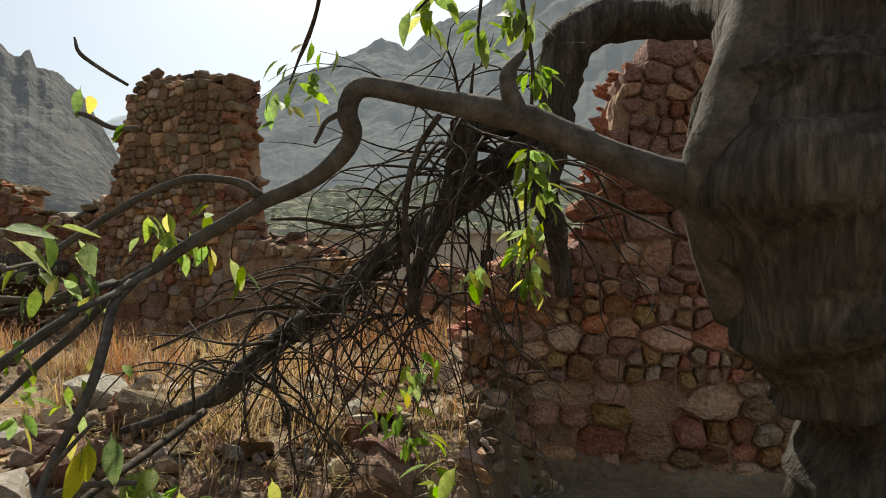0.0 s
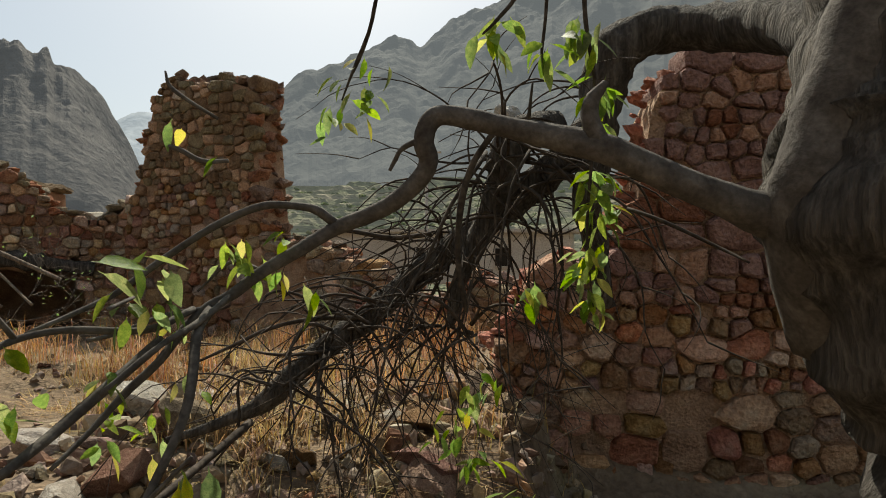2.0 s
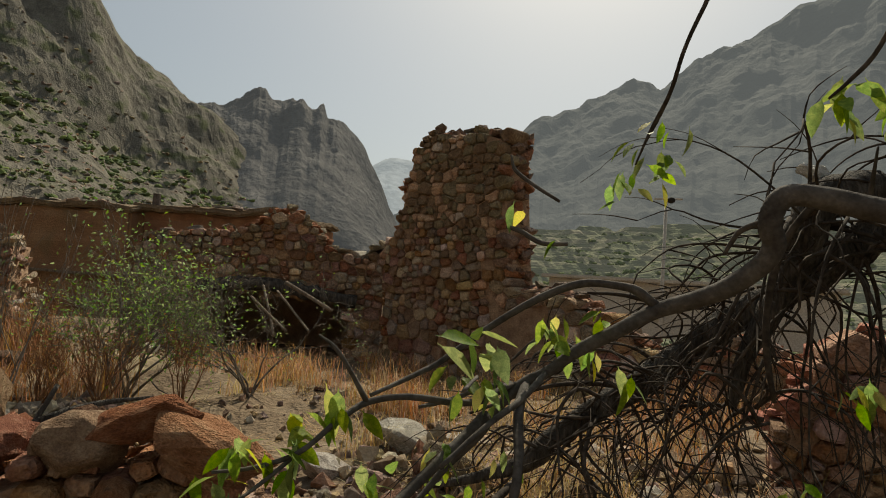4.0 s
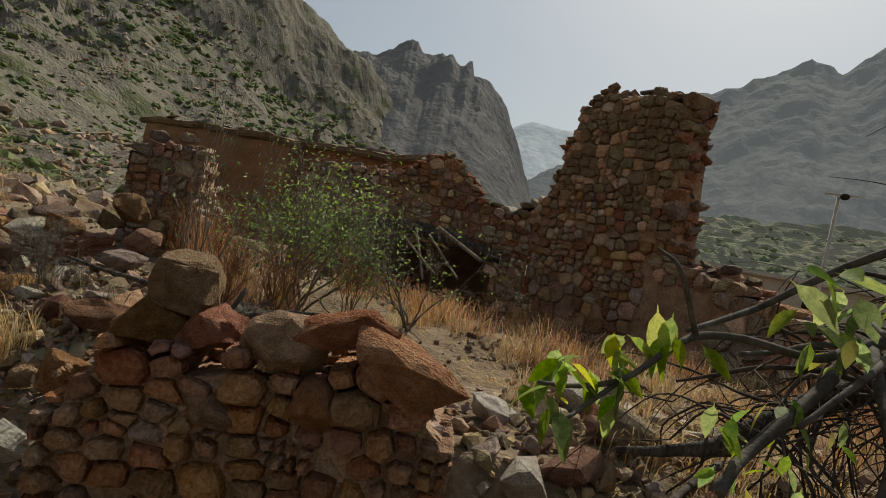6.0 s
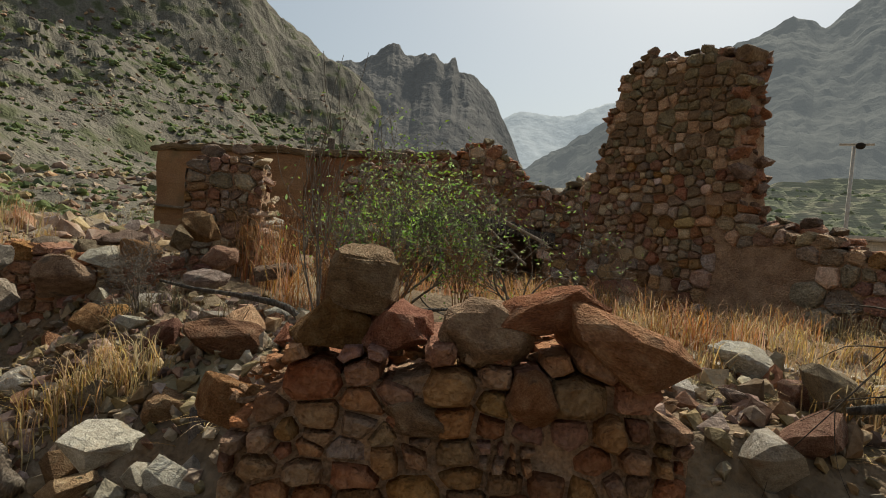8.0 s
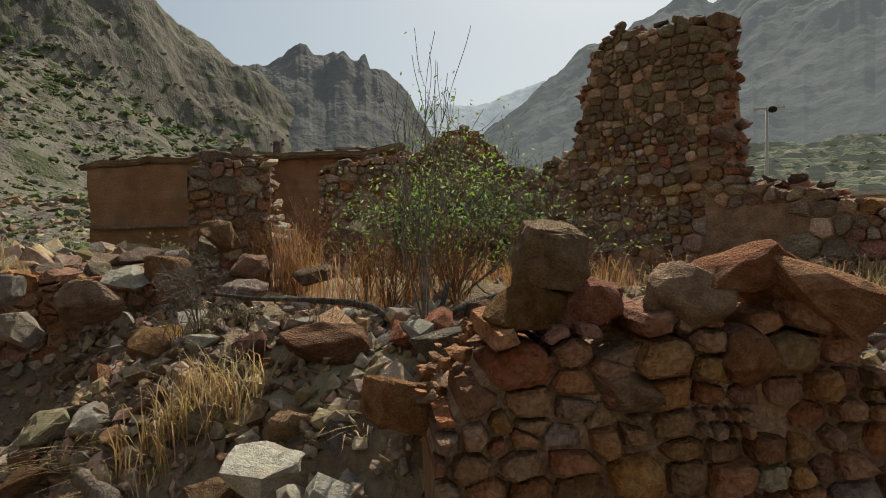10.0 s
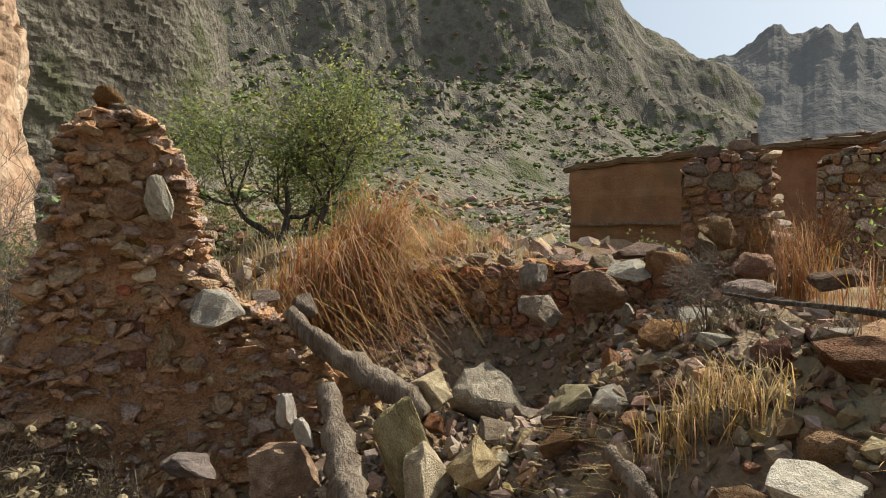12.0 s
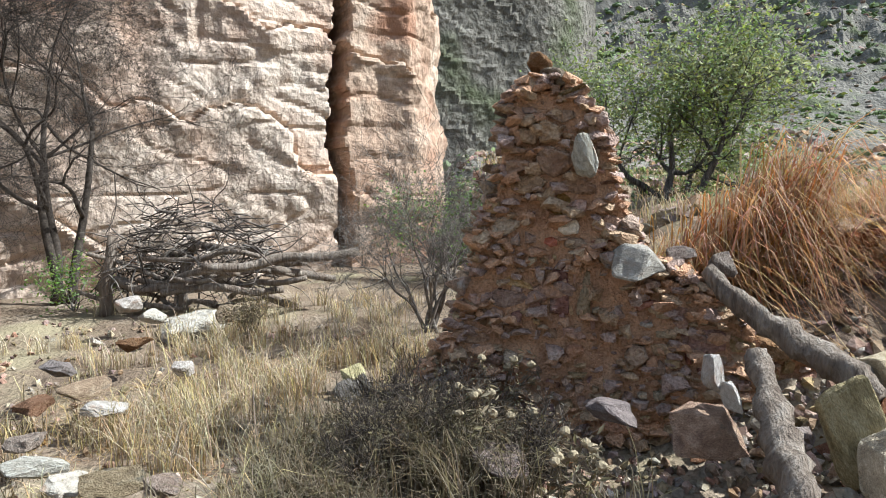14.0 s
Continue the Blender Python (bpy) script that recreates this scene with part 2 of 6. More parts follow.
def ground_z(x, y):
    """Height of the ground near the ruin: lower before the walls, filled up with rubble behind them."""
    outer = curve_of([(-30, -0.1), (-10, -0.3), (-7, -0.5), (-5, -0.42), (-3, -0.25), (0, 0.1), (6, 0.3)], x)
    inner = 0.68 - 0.35 * smooth(5.5, 8.5, y)
    if x < -7:
        inner += 0.22 * smooth(-7, -12, x)
    lo = curve_of([(-9, -1.0), (-7, -0.4), (-6, 0.1), (-3.6, 0.8), (-3.0, 1.75), (-1.9, 2.0), (-1.4, 1.5), (0.2, 2.2), (0.5, 3.9)], x)
    hi = curve_of([(-9, 1.3), (-7, 2.4), (-6, 2.6), (-3.6, 2.3), (-3.0, 2.1), (-1.9, 2.4), (-1.4, 2.9), (0.2, 3.4), (0.5, 4.5)], x)
    z = outer + (inner - outer) * smooth(lo, hi, y)
    # a hollow before the old low wall
    z -= 0.9 * math.exp(-(((x + 6.9) / 0.85) ** 2 + ((y - 1.95) / 0.62) ** 2))
    # the valley falls away beyond the tower wall
    right = smooth(-9, -3, x + 0.25 * (y - 9))
    z -= right * 6.5 * smooth(9.5, 38, y)
    r = math.hypot(x + 2, y)
    if r > 13:
        z -= 2.2 * smooth(13, 22, r) * (1 - right) * smooth(-1.5, 1.5, y)
    z += 0.07 * fbm(x * 0.9, y * 0.9) + 0.03 * fbm(x * 3.1, y * 3.1, 3)
    return z


def tube(points, radii, sides=8, knots=0.0, seed=0, twist=True, ends=True):
    """A bent round limb through points with a radius at each: verts, faces."""
    pts = [Vector(p) for p in points]
    verts, faces = [], []
    up = Vector((0.31, 0.22, 0.93))
    for i, p in enumerate(pts):
        d = (pts[min(i + 1, len(pts) - 1)] - pts[max(i - 1, 0)]).normalized()
        a = d.cross(up)
        if a.length < 0.05:
            a = d.cross(Vector((1, 0, 0)))
        a.normalize()
        b = d.cross(a)
        for k in range(sides):
            t = 2 * math.pi * k / sides
            w = a * math.cos(t) + b * math.sin(t)
            r = radii[i]
            if knots:
                r *= 1 + knots * noise.noise((p + w * 0.06) * 9 + Vector((seed * 7.1, 0, 0))) + 0.5 * knots * noise.noise((p + w * 0.08) * 25)
            verts.append(p + w * r)
    for i in range(len(pts) - 1):
        for k in range(sides):
            a, b = i * sides + k, i * sides + (k + 1) % sides
            faces.append((a, b, b + sides, a + sides))
    if ends:
        faces.append(tuple(range(sides))[::-1])
        faces.append(tuple(range((len(pts) - 1) * sides, len(pts) * sides)))
    return verts, faces


def join(pieces):
    verts, faces = [], []
    for v, f in pieces:
        k = len(verts)
        verts += v
        faces += [tuple(i + k for i in q) for q in f]
    return verts, faces


def bend(points, steps=4):
    """A smooth line (Catmull-Rom) through the points, of any width of row."""
    p = np.array(points, float)
    q = np.vstack([2 * p[0] - p[1], p, 2 * p[-1] - p[-2]])
    out = []
    for i in range(1, len(q) - 2):
        for s in range(steps):
            t = s / steps
            out.append(0.5 * (2 * q[i] + (q[i + 1] - q[i - 1]) * t + (2 * q[i - 1] - 5 * q[i] + 4 * q[i + 1] - q[i + 2]) * t * t + (3 * q[i] - q[i - 1] - 3 * q[i + 1] + q[i + 2]) * t ** 3))
    out.append(p[-1])
    return np.array(out)


def limb(points, steps=5, sides=10, knots=0.12, seed=0):
    """Points of x, y, z, radius."""
    p = bend(points, steps)
    return tube(p[:, :3], np.maximum(p[:, 3], 0.0008), sides, knots, seed)


# ---- stones ----
def hull_rock(seed, n=16, flat=1.0, block=0.6):
    rng = random.Random(seed)
    bm = bmesh.new()
    for _ in range(n):
        v = Vector((rng.gauss(0, 1), rng.gauss(0, 1), rng.gauss(0, 1))).normalized()
        m = max(abs(v.x), abs(v.y), abs(v.z))
        v = v * (1 - block) + v / m * block
        bm.verts.new((v.x * 0.5, v.y * 0.5, v.z * 0.5 * flat))
    got = bmesh.ops.convex_hull(bm, input=bm.verts)
    bmesh.ops.delete(bm, geom=[e for e in got["geom_interior"] if isinstance(e, bmesh.types.BMVert)], context="VERTS")
    return bm


def fine_rock(seed, n=15, flat=1.0, block=0.6, rough=0.05, cuts=2):
    """A larger stone with worn edges and an uneven skin."""
    bm = hull_rock(seed, n, flat, block)
    bmesh.ops.bevel(bm, geom=list(bm.edges), offset=0.035, segments=1, affect="EDGES", clamp_overlap=True)
    bmesh.ops.triangulate(bm, faces=bm.faces)
    long = [e for e in bm.edges if e.calc_length() > 0.16]
    bmesh.ops.subdivide_edges(bm, edges=long, cuts=cuts, use_grid_fill=True)
    bmesh.ops.triangulate(bm, faces=bm.faces)
    o = Vector((seed * 3.7, 1.3, 0.2))
    bm.normal_update()
    for v in bm.verts:
        k = noise.fractal(v.co * 3.2 + o, 1.0, 2.0, 4)
        v.co += v.normal * rough * k
    return bm


ROCKS = {}


def rubble_shape(seed):
    bm = hull_rock(seed, 14, 1.0, 0.7)
    bm.verts.index_update()
    got = [tuple(v.co) for v in bm.verts], [tuple(v.index for v in f.verts) for f in bm.faces]
    bm.free()
    return got


def rock_mesh(kind, mat):
    key = (kind, mat.name)
    if key not in ROCKS:
        flat = (1.0, 0.75, 0.55, 0.85)[kind % 4]
        ROCKS[key] = to_mesh("stone", hull_rock(100 + kind, 16, flat, 0.35 + 0.1 * (kind % 5)), mat)
    return ROCKS[key]


def clip(poly, nx, ny, d):
    """The part of a convex polygon where nx*x + ny*y <= d."""
    out = []
    for i, p in enumerate(poly):
        q = poly[(i + 1) % len(poly)]
        a, b = p[0] * nx + p[1] * ny - d, q[0] * nx + q[1] * ny - d
        if a <= 0:
            out.append(p)
        if a * b < 0:
            t = a / (a - b)
            out.append((p[0] + (q[0] - p[0]) * t, p[1] + (q[1] - p[1]) * t))
    return out


def rubble_cells(width, height, row, seed, small=0.35, joint=0.010):
    """Roughly coursed, fitted stones of mixed size over a wall face: polygons in u, v. row: least and greatest height of a course."""
    rng = random.Random(seed)
    sites, v = [], 0.0

    def add(u, w, y, h):
        y += 0.06 * noise.noise(Vector((u * 1.6, y * 0.7, seed)))
        sites.append((u + w * rng.uniform(0.3, 0.7), (y + h * rng.uniform(0.32, 0.68)) * 1.25, w, h))

    while v < height + row[1]:
        h = row[0] + (row[1] - row[0]) * rng.random() ** 1.5
        u = -rng.random() * 0.15
        while u < width + 0.1:
            w = min(h * rng.uniform(0.9, 2.4), 0.5) if h < 0.16 else h * rng.uniform(0.8, 1.6)
            if h > row[0] * 1.4 and rng.random() < small:
                s = rng.uniform(0.35, 0.65)
                for y, k in ((v, h * s), (v + h * s, h * (1 - s))):
                    if w > k * 1.5 or rng.random() < 0.4:
                        add(u, w * 0.5, y, k)
                        add(u + w * 0.5, w * 0.5, y, k)
                    else:
                        add(u, w, y, k)
            else:
                add(u, w, v, h)
            u += w
        v += h
    cells = []
    arr = np.array(sites)
    for u, y, w, h in sites:
        d2 = (arr[:, 0] - u) ** 2 + (arr[:, 1] - y) ** 2
        poly = [(max(u - 0.4, 0), y - 0.4), (min(u + 0.4, width), y - 0.4), (min(u + 0.4, width), y + 0.4), (max(u - 0.4, 0), y + 0.4)]
        gap = rng.uniform(0.002, joint)
        for j in np.argsort(d2)[1:18]:
            dx, dy = arr[j, 0] - u, arr[j, 1] - y
            dd = math.hypot(dx, dy)
            if dd < 1e-6:
                continue
            k = dd / 2 * (1 + 0.3 * (min(w, h * 2) - min(arr[j, 2], arr[j, 3] * 2)) / (w + arr[j, 2]))
            poly = clip(poly, dx / dd, dy / dd, (u * dx + y * dy) / dd + k - gap)
            if len(poly) < 3:
                break
        if len(poly) >= 3:
            cells.append([(p, q / 1.25) for p, q in poly])
    return cells


def wall_stone(poly, depth, bulge, rng):
    """One fitted stone: a polygon prism with a rounded, uneven front. The front faces -y, in u (x), v (z)."""
    ring = []
    for i, p in enumerate(poly):
        q = poly[(i + 1) % len(poly)]
        o = poly[i - 1]
        ring.append((p[0] * 0.9 + (o[0] + q[0]) * 0.05, p[1] * 0.9 + (o[1] + q[1]) * 0.05))
        if math.hypot(q[0] - p[0], q[1] - p[1]) > 0.06:
            ring.append(((p[0] + q[0]) / 2, (p[1] + q[1]) / 2))
    n = len(ring)
    cx, cy = sum(p[0] for p in ring) / n, sum(p[1] for p in ring) / n
    tilt_u, tilt_v = rng.uniform(-0.22, 0.22), rng.uniform(-0.22, 0.22)
    verts, faces = [], []
    jag = [rng.uniform(-0.004, 0.004) for _ in ring]
    for k, (s, y) in enumerate(((1.0, depth), (1.0, 0.012), (0.92, -bulge * 0.7), (0.68, -bulge))):
        for i, p in enumerate(ring):
            u, v = cx + (p[0] - cx) * s, cy + (p[1] - cy) * s
            yy = y if k == 0 else y + (u - cx) * tilt_u + (v - cy) * tilt_v + (rng.uniform(-0.006, 0.006) if k > 1 else 0)
            verts.append((u + jag[i], yy, v + jag[i - 1]))
    for k in range(3):
        for i in range(n):
            a, b = k * n + i, k * n + (i + 1) % n
            faces.append((a, b, b + n, a + n))
    faces.append(tuple(range(3 * n, 4 * n)))
    return verts, faces


def masonry(name, label, start, end, base, profile, thick, sizes, seed, mats, squash=0.35, skip=None, bulge=(0.01, 0.04), body=MUD, body_drop=0.10, joint=0.010, most=320, bare=None, crumbs=26, crumb=(0.05, 0.15)):
    """A rubble wall from start to end (x, y); profile: (u, top height) pairs. Its face looks to the right of start -> end ... towards the walker."""
    rng = random.Random(seed)
    a, b = Vector((*start, 0)), Vector((*end, 0))
    length = (b - a).length
    yaw = math.atan2(b.y - a.y, b.x - a.x)
    m = Matrix.Translation((a.x, a.y, 0)) @ Matrix.Rotation(yaw, 4, "Z")
    top = max(p[1] for p in profile)
    # the earth-bound core
    n = max(12, int(length / 0.09))
    verts, faces = [], []
    rows = 14
    for side in (0, 1):
        for i in range(n + 1):
            u = length * i / n
            t = max(base + 0.05, curve_of(profile, u) - body_drop + 0.03 * fbm(u * 6, seed))
            for j in range(rows + 1):
                v = base + (t - base) * j / rows
                d = 0.02 * fbm(u * 5, v * 5, seed + side)
                verts.append((u, 0.012 + d if side == 0 else thick + d * 2, v))
    w = rows + 1
    off = (n + 1) * w
    for i in range(n):
        for j in range(rows):
            u, v = length * (i + 0.5) / n, None
            q = (i * w + j, (i + 1) * w + j, (i + 1) * w + j + 1, i * w + j + 1)
            v = sum(verts[k][2] for k in q) / 4
            if skip and skip(u, v):
                continue
            faces.append(q)
            faces.append(tuple(k + off for k in q[::-1]))
        faces.append((i * w + rows, (i + 1) * w + rows, (i + 1) * w + rows + off, i * w + rows + off))
    for i in (0, n):
        for j in range(rows):
            q = (i * w + j, i * w + j + 1, i * w + j + 1 + off, i * w + j + off)
            faces.append(q if i == 0 else q[::-1])
    wall = put(name, mesh_of(name, verts, faces, body), None, m)
    tagged(wall, label, "ruined wall", kind="structure")
    count, rest = 0, []
    for poly in rubble_cells(length, top - base, sizes, seed, squash, joint):
        cu = sum(p[0] for p in poly) / len(poly)
        cv = base + sum(p[1] for p in poly) / len(poly)
        if cv > curve_of(profile, cu) - 0.015 or (skip and skip(cu, cv)) or (bare and bare(cu, cv)) or rng.random() < 0.04:
            continue
        mat = rng.choices([q[0] for q in mats], [q[1] for q in mats])[0]
        edge = cv > curve_of(profile, cu) - 0.22
        v, f = wall_stone([(p[0], p[1] + base) for p in poly], thick * rng.uniform(0.6, 1.0) if edge else 0.09, rng.uniform(*bulge), rng)
        o = Vector((cu, 0, cv))
        if count < most:
            put("stone", mesh_of("stone", [Vector(q) - o for q in v], f, mat), wall, Matrix.Translation(o))
        else:
            rest.append((v, f, mat))
        count += 1
    for mat, _ in mats:
        lot = [(v, f) for v, f, m2 in rest if m2 is mat]
        if lot:
            tagged(put("small_stones", mesh_of("small_stones", *join(lot), mat), wall), kind="stuff")
    # loose broken stones along the ragged top and ends
    shapes = [rubble_shape(500 + k) for k in range(6)]
    loose = []
    for (u0, v0), (u1, v1) in zip(profile, profile[1:]):
        span = math.hypot(u1 - u0, v1 - v0)
        steep = abs(v1 - v0) / max(span, 1e-6)
        for _ in range(int(span * crumbs * thick / 0.5 + rng.random())):
            t = rng.random()
            u, v = u0 + (u1 - u0) * t, v0 + (v1 - v0) * t - body_drop * rng.uniform(0.2, 1.0) * (1 - steep)
            if v < base + 0.1 or u > length:
                continue
            s = crumb[0] + (crumb[1] - crumb[0]) * rng.random() ** 1.6
            size = Vector((s * rng.uniform(1.0, 1.7), s * rng.uniform(0.9, 1.3), s * rng.uniform(0.45, 0.85)))
            turn = Euler((rng.gauss(0, 0.25), rng.gauss(0, 0.25), rng.uniform(0, 6.3))).to_matrix()
            o = Vector((u + (rng.uniform(-0.06, 0.03) if steep > 0.8 else 0), rng.uniform(0.0 if steep > 0.8 else 0.07, thick), v))
            sv, sf = rng.choice(shapes)
            loose.append(([o + turn @ Vector((q[0] * size.x, q[1] * size.y, q[2] * size.z)) for q in sv], sf))
    if loose:
        half = len(loose) // 2
        rng.shuffle(loose)
        for lot, mat in ((loose[:half], mats[0][0]), (loose[half:], mats[1][0])):
            tagged(put("loose_stones", mesh_of("loose_stones", *join(lot), mat), wall), kind="stuff")
    return wall


def rock_thing(name, place, size, mat, seed, turn=(0, 0, 0), flat=1.0, block=0.6, label="", group="fallen stones", n=15, rough=0.05):
    bm = fine_rock(seed, n, flat, block, rough)
    ob = put(name, to_mesh(name, bm, mat))
    ob.matrix_basis = pose(*place, *turn) @ Matrix.Diagonal((*size, 1))
    return tagged(ob, label, "stone", group)


# ---- plants ----
def blades(spots, rng, height, width, lean=0.35, droop=0.4, heading=None):
    """Grass blades as narrow bent strips at spots (x, y, z)."""
    verts, faces = [], []
    for x, y, z in spots:
        h = rng.uniform(*height)
        a = rng.uniform(0, 2 * math.pi)
        b = a if heading is None else heading + rng.gauss(0, 0.5)
        l = rng.uniform(0.1, 1.0) * lean * h
        wx, wy = width * math.cos(a + 1.57), width * math.sin(a + 1.57)
        k = len(verts)
        for s, (t, ww) in enumerate(((0, 1.0), (0.4, 0.85), (0.75, 0.6))):
            f = l * (t ** 2)
            px, py, pz = x + f * math.cos(b), y + f * math.sin(b), z + h * t * (1 - droop * 0.3 * t)
            verts += [(px - wx * ww, py - wy * ww, pz), (px + wx * ww, py + wy * ww, pz)]
        verts.append((x + l * math.cos(b) * 1.25, y + l * math.sin(b) * 1.25, z + h * (1 - droop * rng.uniform(0.3, 1))))
        faces += [(k, k + 1, k + 3, k + 2), (k + 2, k + 3, k + 5, k + 4), (k + 4, k + 5, k + 6)]
    return verts, faces


def leaf_cards(centres, rng, length, aspect=0.45, hang=0.0):
    """Small folded leaves at many places."""
    verts, faces = [], []
    for c in centres:
        d = Vector((rng.gauss(0, 1), rng.gauss(0, 1), rng.gauss(0, 0.7) - hang)).normalized()
        s = d.cross(Vector((rng.gauss(0, 1), rng.gauss(0, 1), rng.gauss(0, 1)))).normalized()
        nrm = d.cross(s)
        l = length * rng.uniform(0.6, 1.25)
        w = l * aspect * 0.5
        c = Vector(c)
        k = len(verts)
        verts += [c, c + d * l * 0.5 + s * w + nrm * w * 0.4, c + d * l, c + d * l * 0.5 - s * w + nrm * w * 0.4]
        faces += [(k, k + 1, k + 2), (k, k + 2, k + 3)]
    return verts, faces


def grow(rng, start, way, length, radius, depth, out, tips, spread=0.6, up=0.15, kids=(2, 4), wander=0.25, shrink=0.65):
    """A branching plant: collects limbs (point lists with radii) and twig ends."""
    p, d = Vector(start), Vector(way).normalized()
    pts = [(*p, radius)]
    steps = 4
    for i in range(steps):
        d = (d + Vector((rng.gauss(0, wander), rng.gauss(0, wander), rng.gauss(0, wander) + up * 0.3))).normalized()
        p = p + d * length / steps
        r = radius * (1 - 0.55 * (i + 1) / steps)
        pts.append((*p, max(r, 0.0015)))
        if depth > 0 and i >= 1:
            for _ in range(rng.randint(*kids) if i == steps - 1 else rng.randint(0, 2)):
                k = (d + Vector((rng.gauss(0, spread), rng.gauss(0, spread), rng.gauss(0, spread) + up))).normalized()
                grow(rng, p, k, length * shrink * rng.uniform(0.7, 1.2), r * 0.75, depth - 1, out, tips, spread, up, kids, wander, shrink)
    out.append((depth, pts))
    if depth <= 1:
        tips += [Vector(q[:3]) for q in pts[1:]]


# ---- ground and mountains ----
def ground_sheet():
    cx, cy = -3.0, 1.5
    rings, r, step = [0.0], 0.0, 0.11
    while r < 2600:
        r += step
        step *= 1.0 if r < 5 else 1.045
        rings.append(r)
    seg = 300
    verts, faces = [(cx, cy, ground_z(cx, cy))], []
    for r in rings[1:]:
        for k in range(seg):
            t = 2 * math.pi * k / seg
            x, y = cx + r * math.cos(t), cy + r * math.sin(t)
            z = ground_z(x, y)
            if r > 60:
                z = z * smooth(900, 60, r) - 30 * smooth(100, 900, r)
            verts.append((x, y, z))
    for k in range(seg):
        faces.append((0, 1 + k, 1 + (k + 1) % seg))
    for i in range(len(rings) - 2):
        for k in range(seg):
            a, b = 1 + i * seg + k, 1 + i * seg + (k + 1) % seg
            faces.append((a, a + seg, b + seg, b))
    ob = put("ground", mesh_of("ground", verts, faces, EARTH, True))
    tagged(ob, "dry reddish earth with straw and rubble, sloping to a valley", "ground", kind="structure")


EYE = Vector((-1.5, 0.0, 1.5))


def slope_z(table, az, r, r0, r1, foot, power, rough, seed, crags=0.0, cliff=None):
    """Height on a mountainside seen from the ruin: rises to the skyline at r1."""
    t = (r - r0) / (r1 - r0)
    el = curve_of(table, az)
    k = max(0.0, min(t, 1.0)) ** power
    if cliff:
        lo, hi, share = cliff
        k = (k * (1 - share) if t < lo else (1 - share) * lo ** power + (t - lo) / (hi - lo) * (1 - (1 - share) * lo ** power) if t < hi else 1.0)
    e = foot + (el - foot) * k
    z = EYE.z + r * math.tan(radians(e))
    a = radians(az)
    x, y = -r * math.sin(a), r * math.cos(a)
    s = rough * (0.25 + 0.75 * min(1.0, t * 1.5))
    z += s * fbm(x / (r1 * 0.09), y / (r1 * 0.09), seed, 6)
    if crags:
        z += crags * (1 - abs(noise.noise(Vector((az * 0.55, r / r1 * 3, seed)))) * 2) * min(1, t * 2)
        z += 0.5 * crags * (1 - abs(noise.noise(Vector((az * 1.7, r / r1 * 6, seed + 4)))) * 2) * min(1, t * 2)
    if seed == 2:
        # broken rock ribs and tilted ledges higher up
        high = smooth(0.10, 0.45, t) * (0.22 + 0.78 * smooth(54, 68, az))
        calm = 1 - 0.75 * smooth(0.62, 0.72, t)
        z += high * calm * 4.5 * (1 - 2.4 * abs(noise.noise(Vector((x / 17, y / 17, seed))))) + high * calm * 2.2 * (1 - 2.4 * abs(noise.noise(Vector((x / 6.5, y / 6.5, seed + 3)))))
        lift = 5.5 + 2.5 * noise.noise(Vector((x / 40, y / 40, 7)))
        step = (z + 0.16 * x) / lift
        z += 0.28 * high * lift * (smooth(0.2, 0.95, step - math.floor(step)) - (step - math.floor(step)))
    z -= 7 * smooth(95, 101, az) * smooth(70, 24, r)
    if r0 < 12:
        z -= 2.0 * smooth(15, 11, r) + 1.7 * smooth(70, 60, az) * smooth(32, 21, r)
    if seed == 14:
        # stepped fields
        step = z / 2.2
        z = 2.2 * (math.floor(step) + smooth(0.7, 1.0, step - math.floor(step)))
    if t > 1:
        z -= (t - 1) * (r1 - r0) * 1.2
    return x + EYE.x, y + EYE.y, z


def mountain(name, table, az0, az1, r0, r1, foot, mat, label, power=0.8, rough=6.0, seed=1, nu=220, nv=70, crags=0.0, cliff=None, back=1.2):
    verts, faces = [], []
    for i in range(nu + 1):
        az = az0 + (az1 - az0) * i / nu
        for j in range(nv + 1):
            t = back * j / nv
            verts.append(slope_z(table, az, r0 + (r1 - r0) * t, r0, r1, foot, power, rough, seed, crags, cliff))
    for i in range(nu):
        for j in range(nv):
            a = i * (nv + 1) + j
            faces.append((a, a + 1, a + nv + 2, a + nv + 1))
    ob = put(name, mesh_of(name, verts, faces, mat, r1 > 1000))
    return tagged(ob, label, "mountain", kind="structure")


HILL_LINE = [(36, 8), (41, 11.5), (43, 12.7), (44.8, 13.9), (46, 14.6), (48, 15.6), (49.3, 17.2), (50.6, 19.0), (53, 21.5), (60, 24), (75, 25.5), (95, 26), (150, 24)]
CRAG_LINE = [(24, 1), (25.6, 5.0), (27, 7.7), (28.6, 10.0), (29.5, 11.2), (31.2, 13.0), (32.2, 13.2), (32.6, 14.2), (33.6, 14.3), (34.2, 14.9), (35.4, 15.0), (36.2, 14.2), (37.0, 14.3), (37.6, 14.8), (38.6, 14.7), (40.2, 13.6), (42.5, 12.6), (47, 11)]
RIGHT_LINE = [(-75, 26), (-40, 28), (-15, 25), (-4.9, 21.2), (-2.5, 20.0), (-0.8, 19.4), (1.2, 18.4), (3.1, 17.6), (4.2, 18.1), (5.4, 17.8), (7.5, 16.6), (10.8, 15.1), (13, 14.2), (14.9, 12.9), (17, 11.6), (20, 9.3), (23, 7), (26, 4.5), (29, 1)]
FAR_LINE = [(10, 12.5), (14, 12.2), (17, 11.9), (19, 11.4), (21.6, 10.6), (24, 10.4), (26.4, 10.6), (28.6, 10.0), (32, 8)]
ground_sheet()
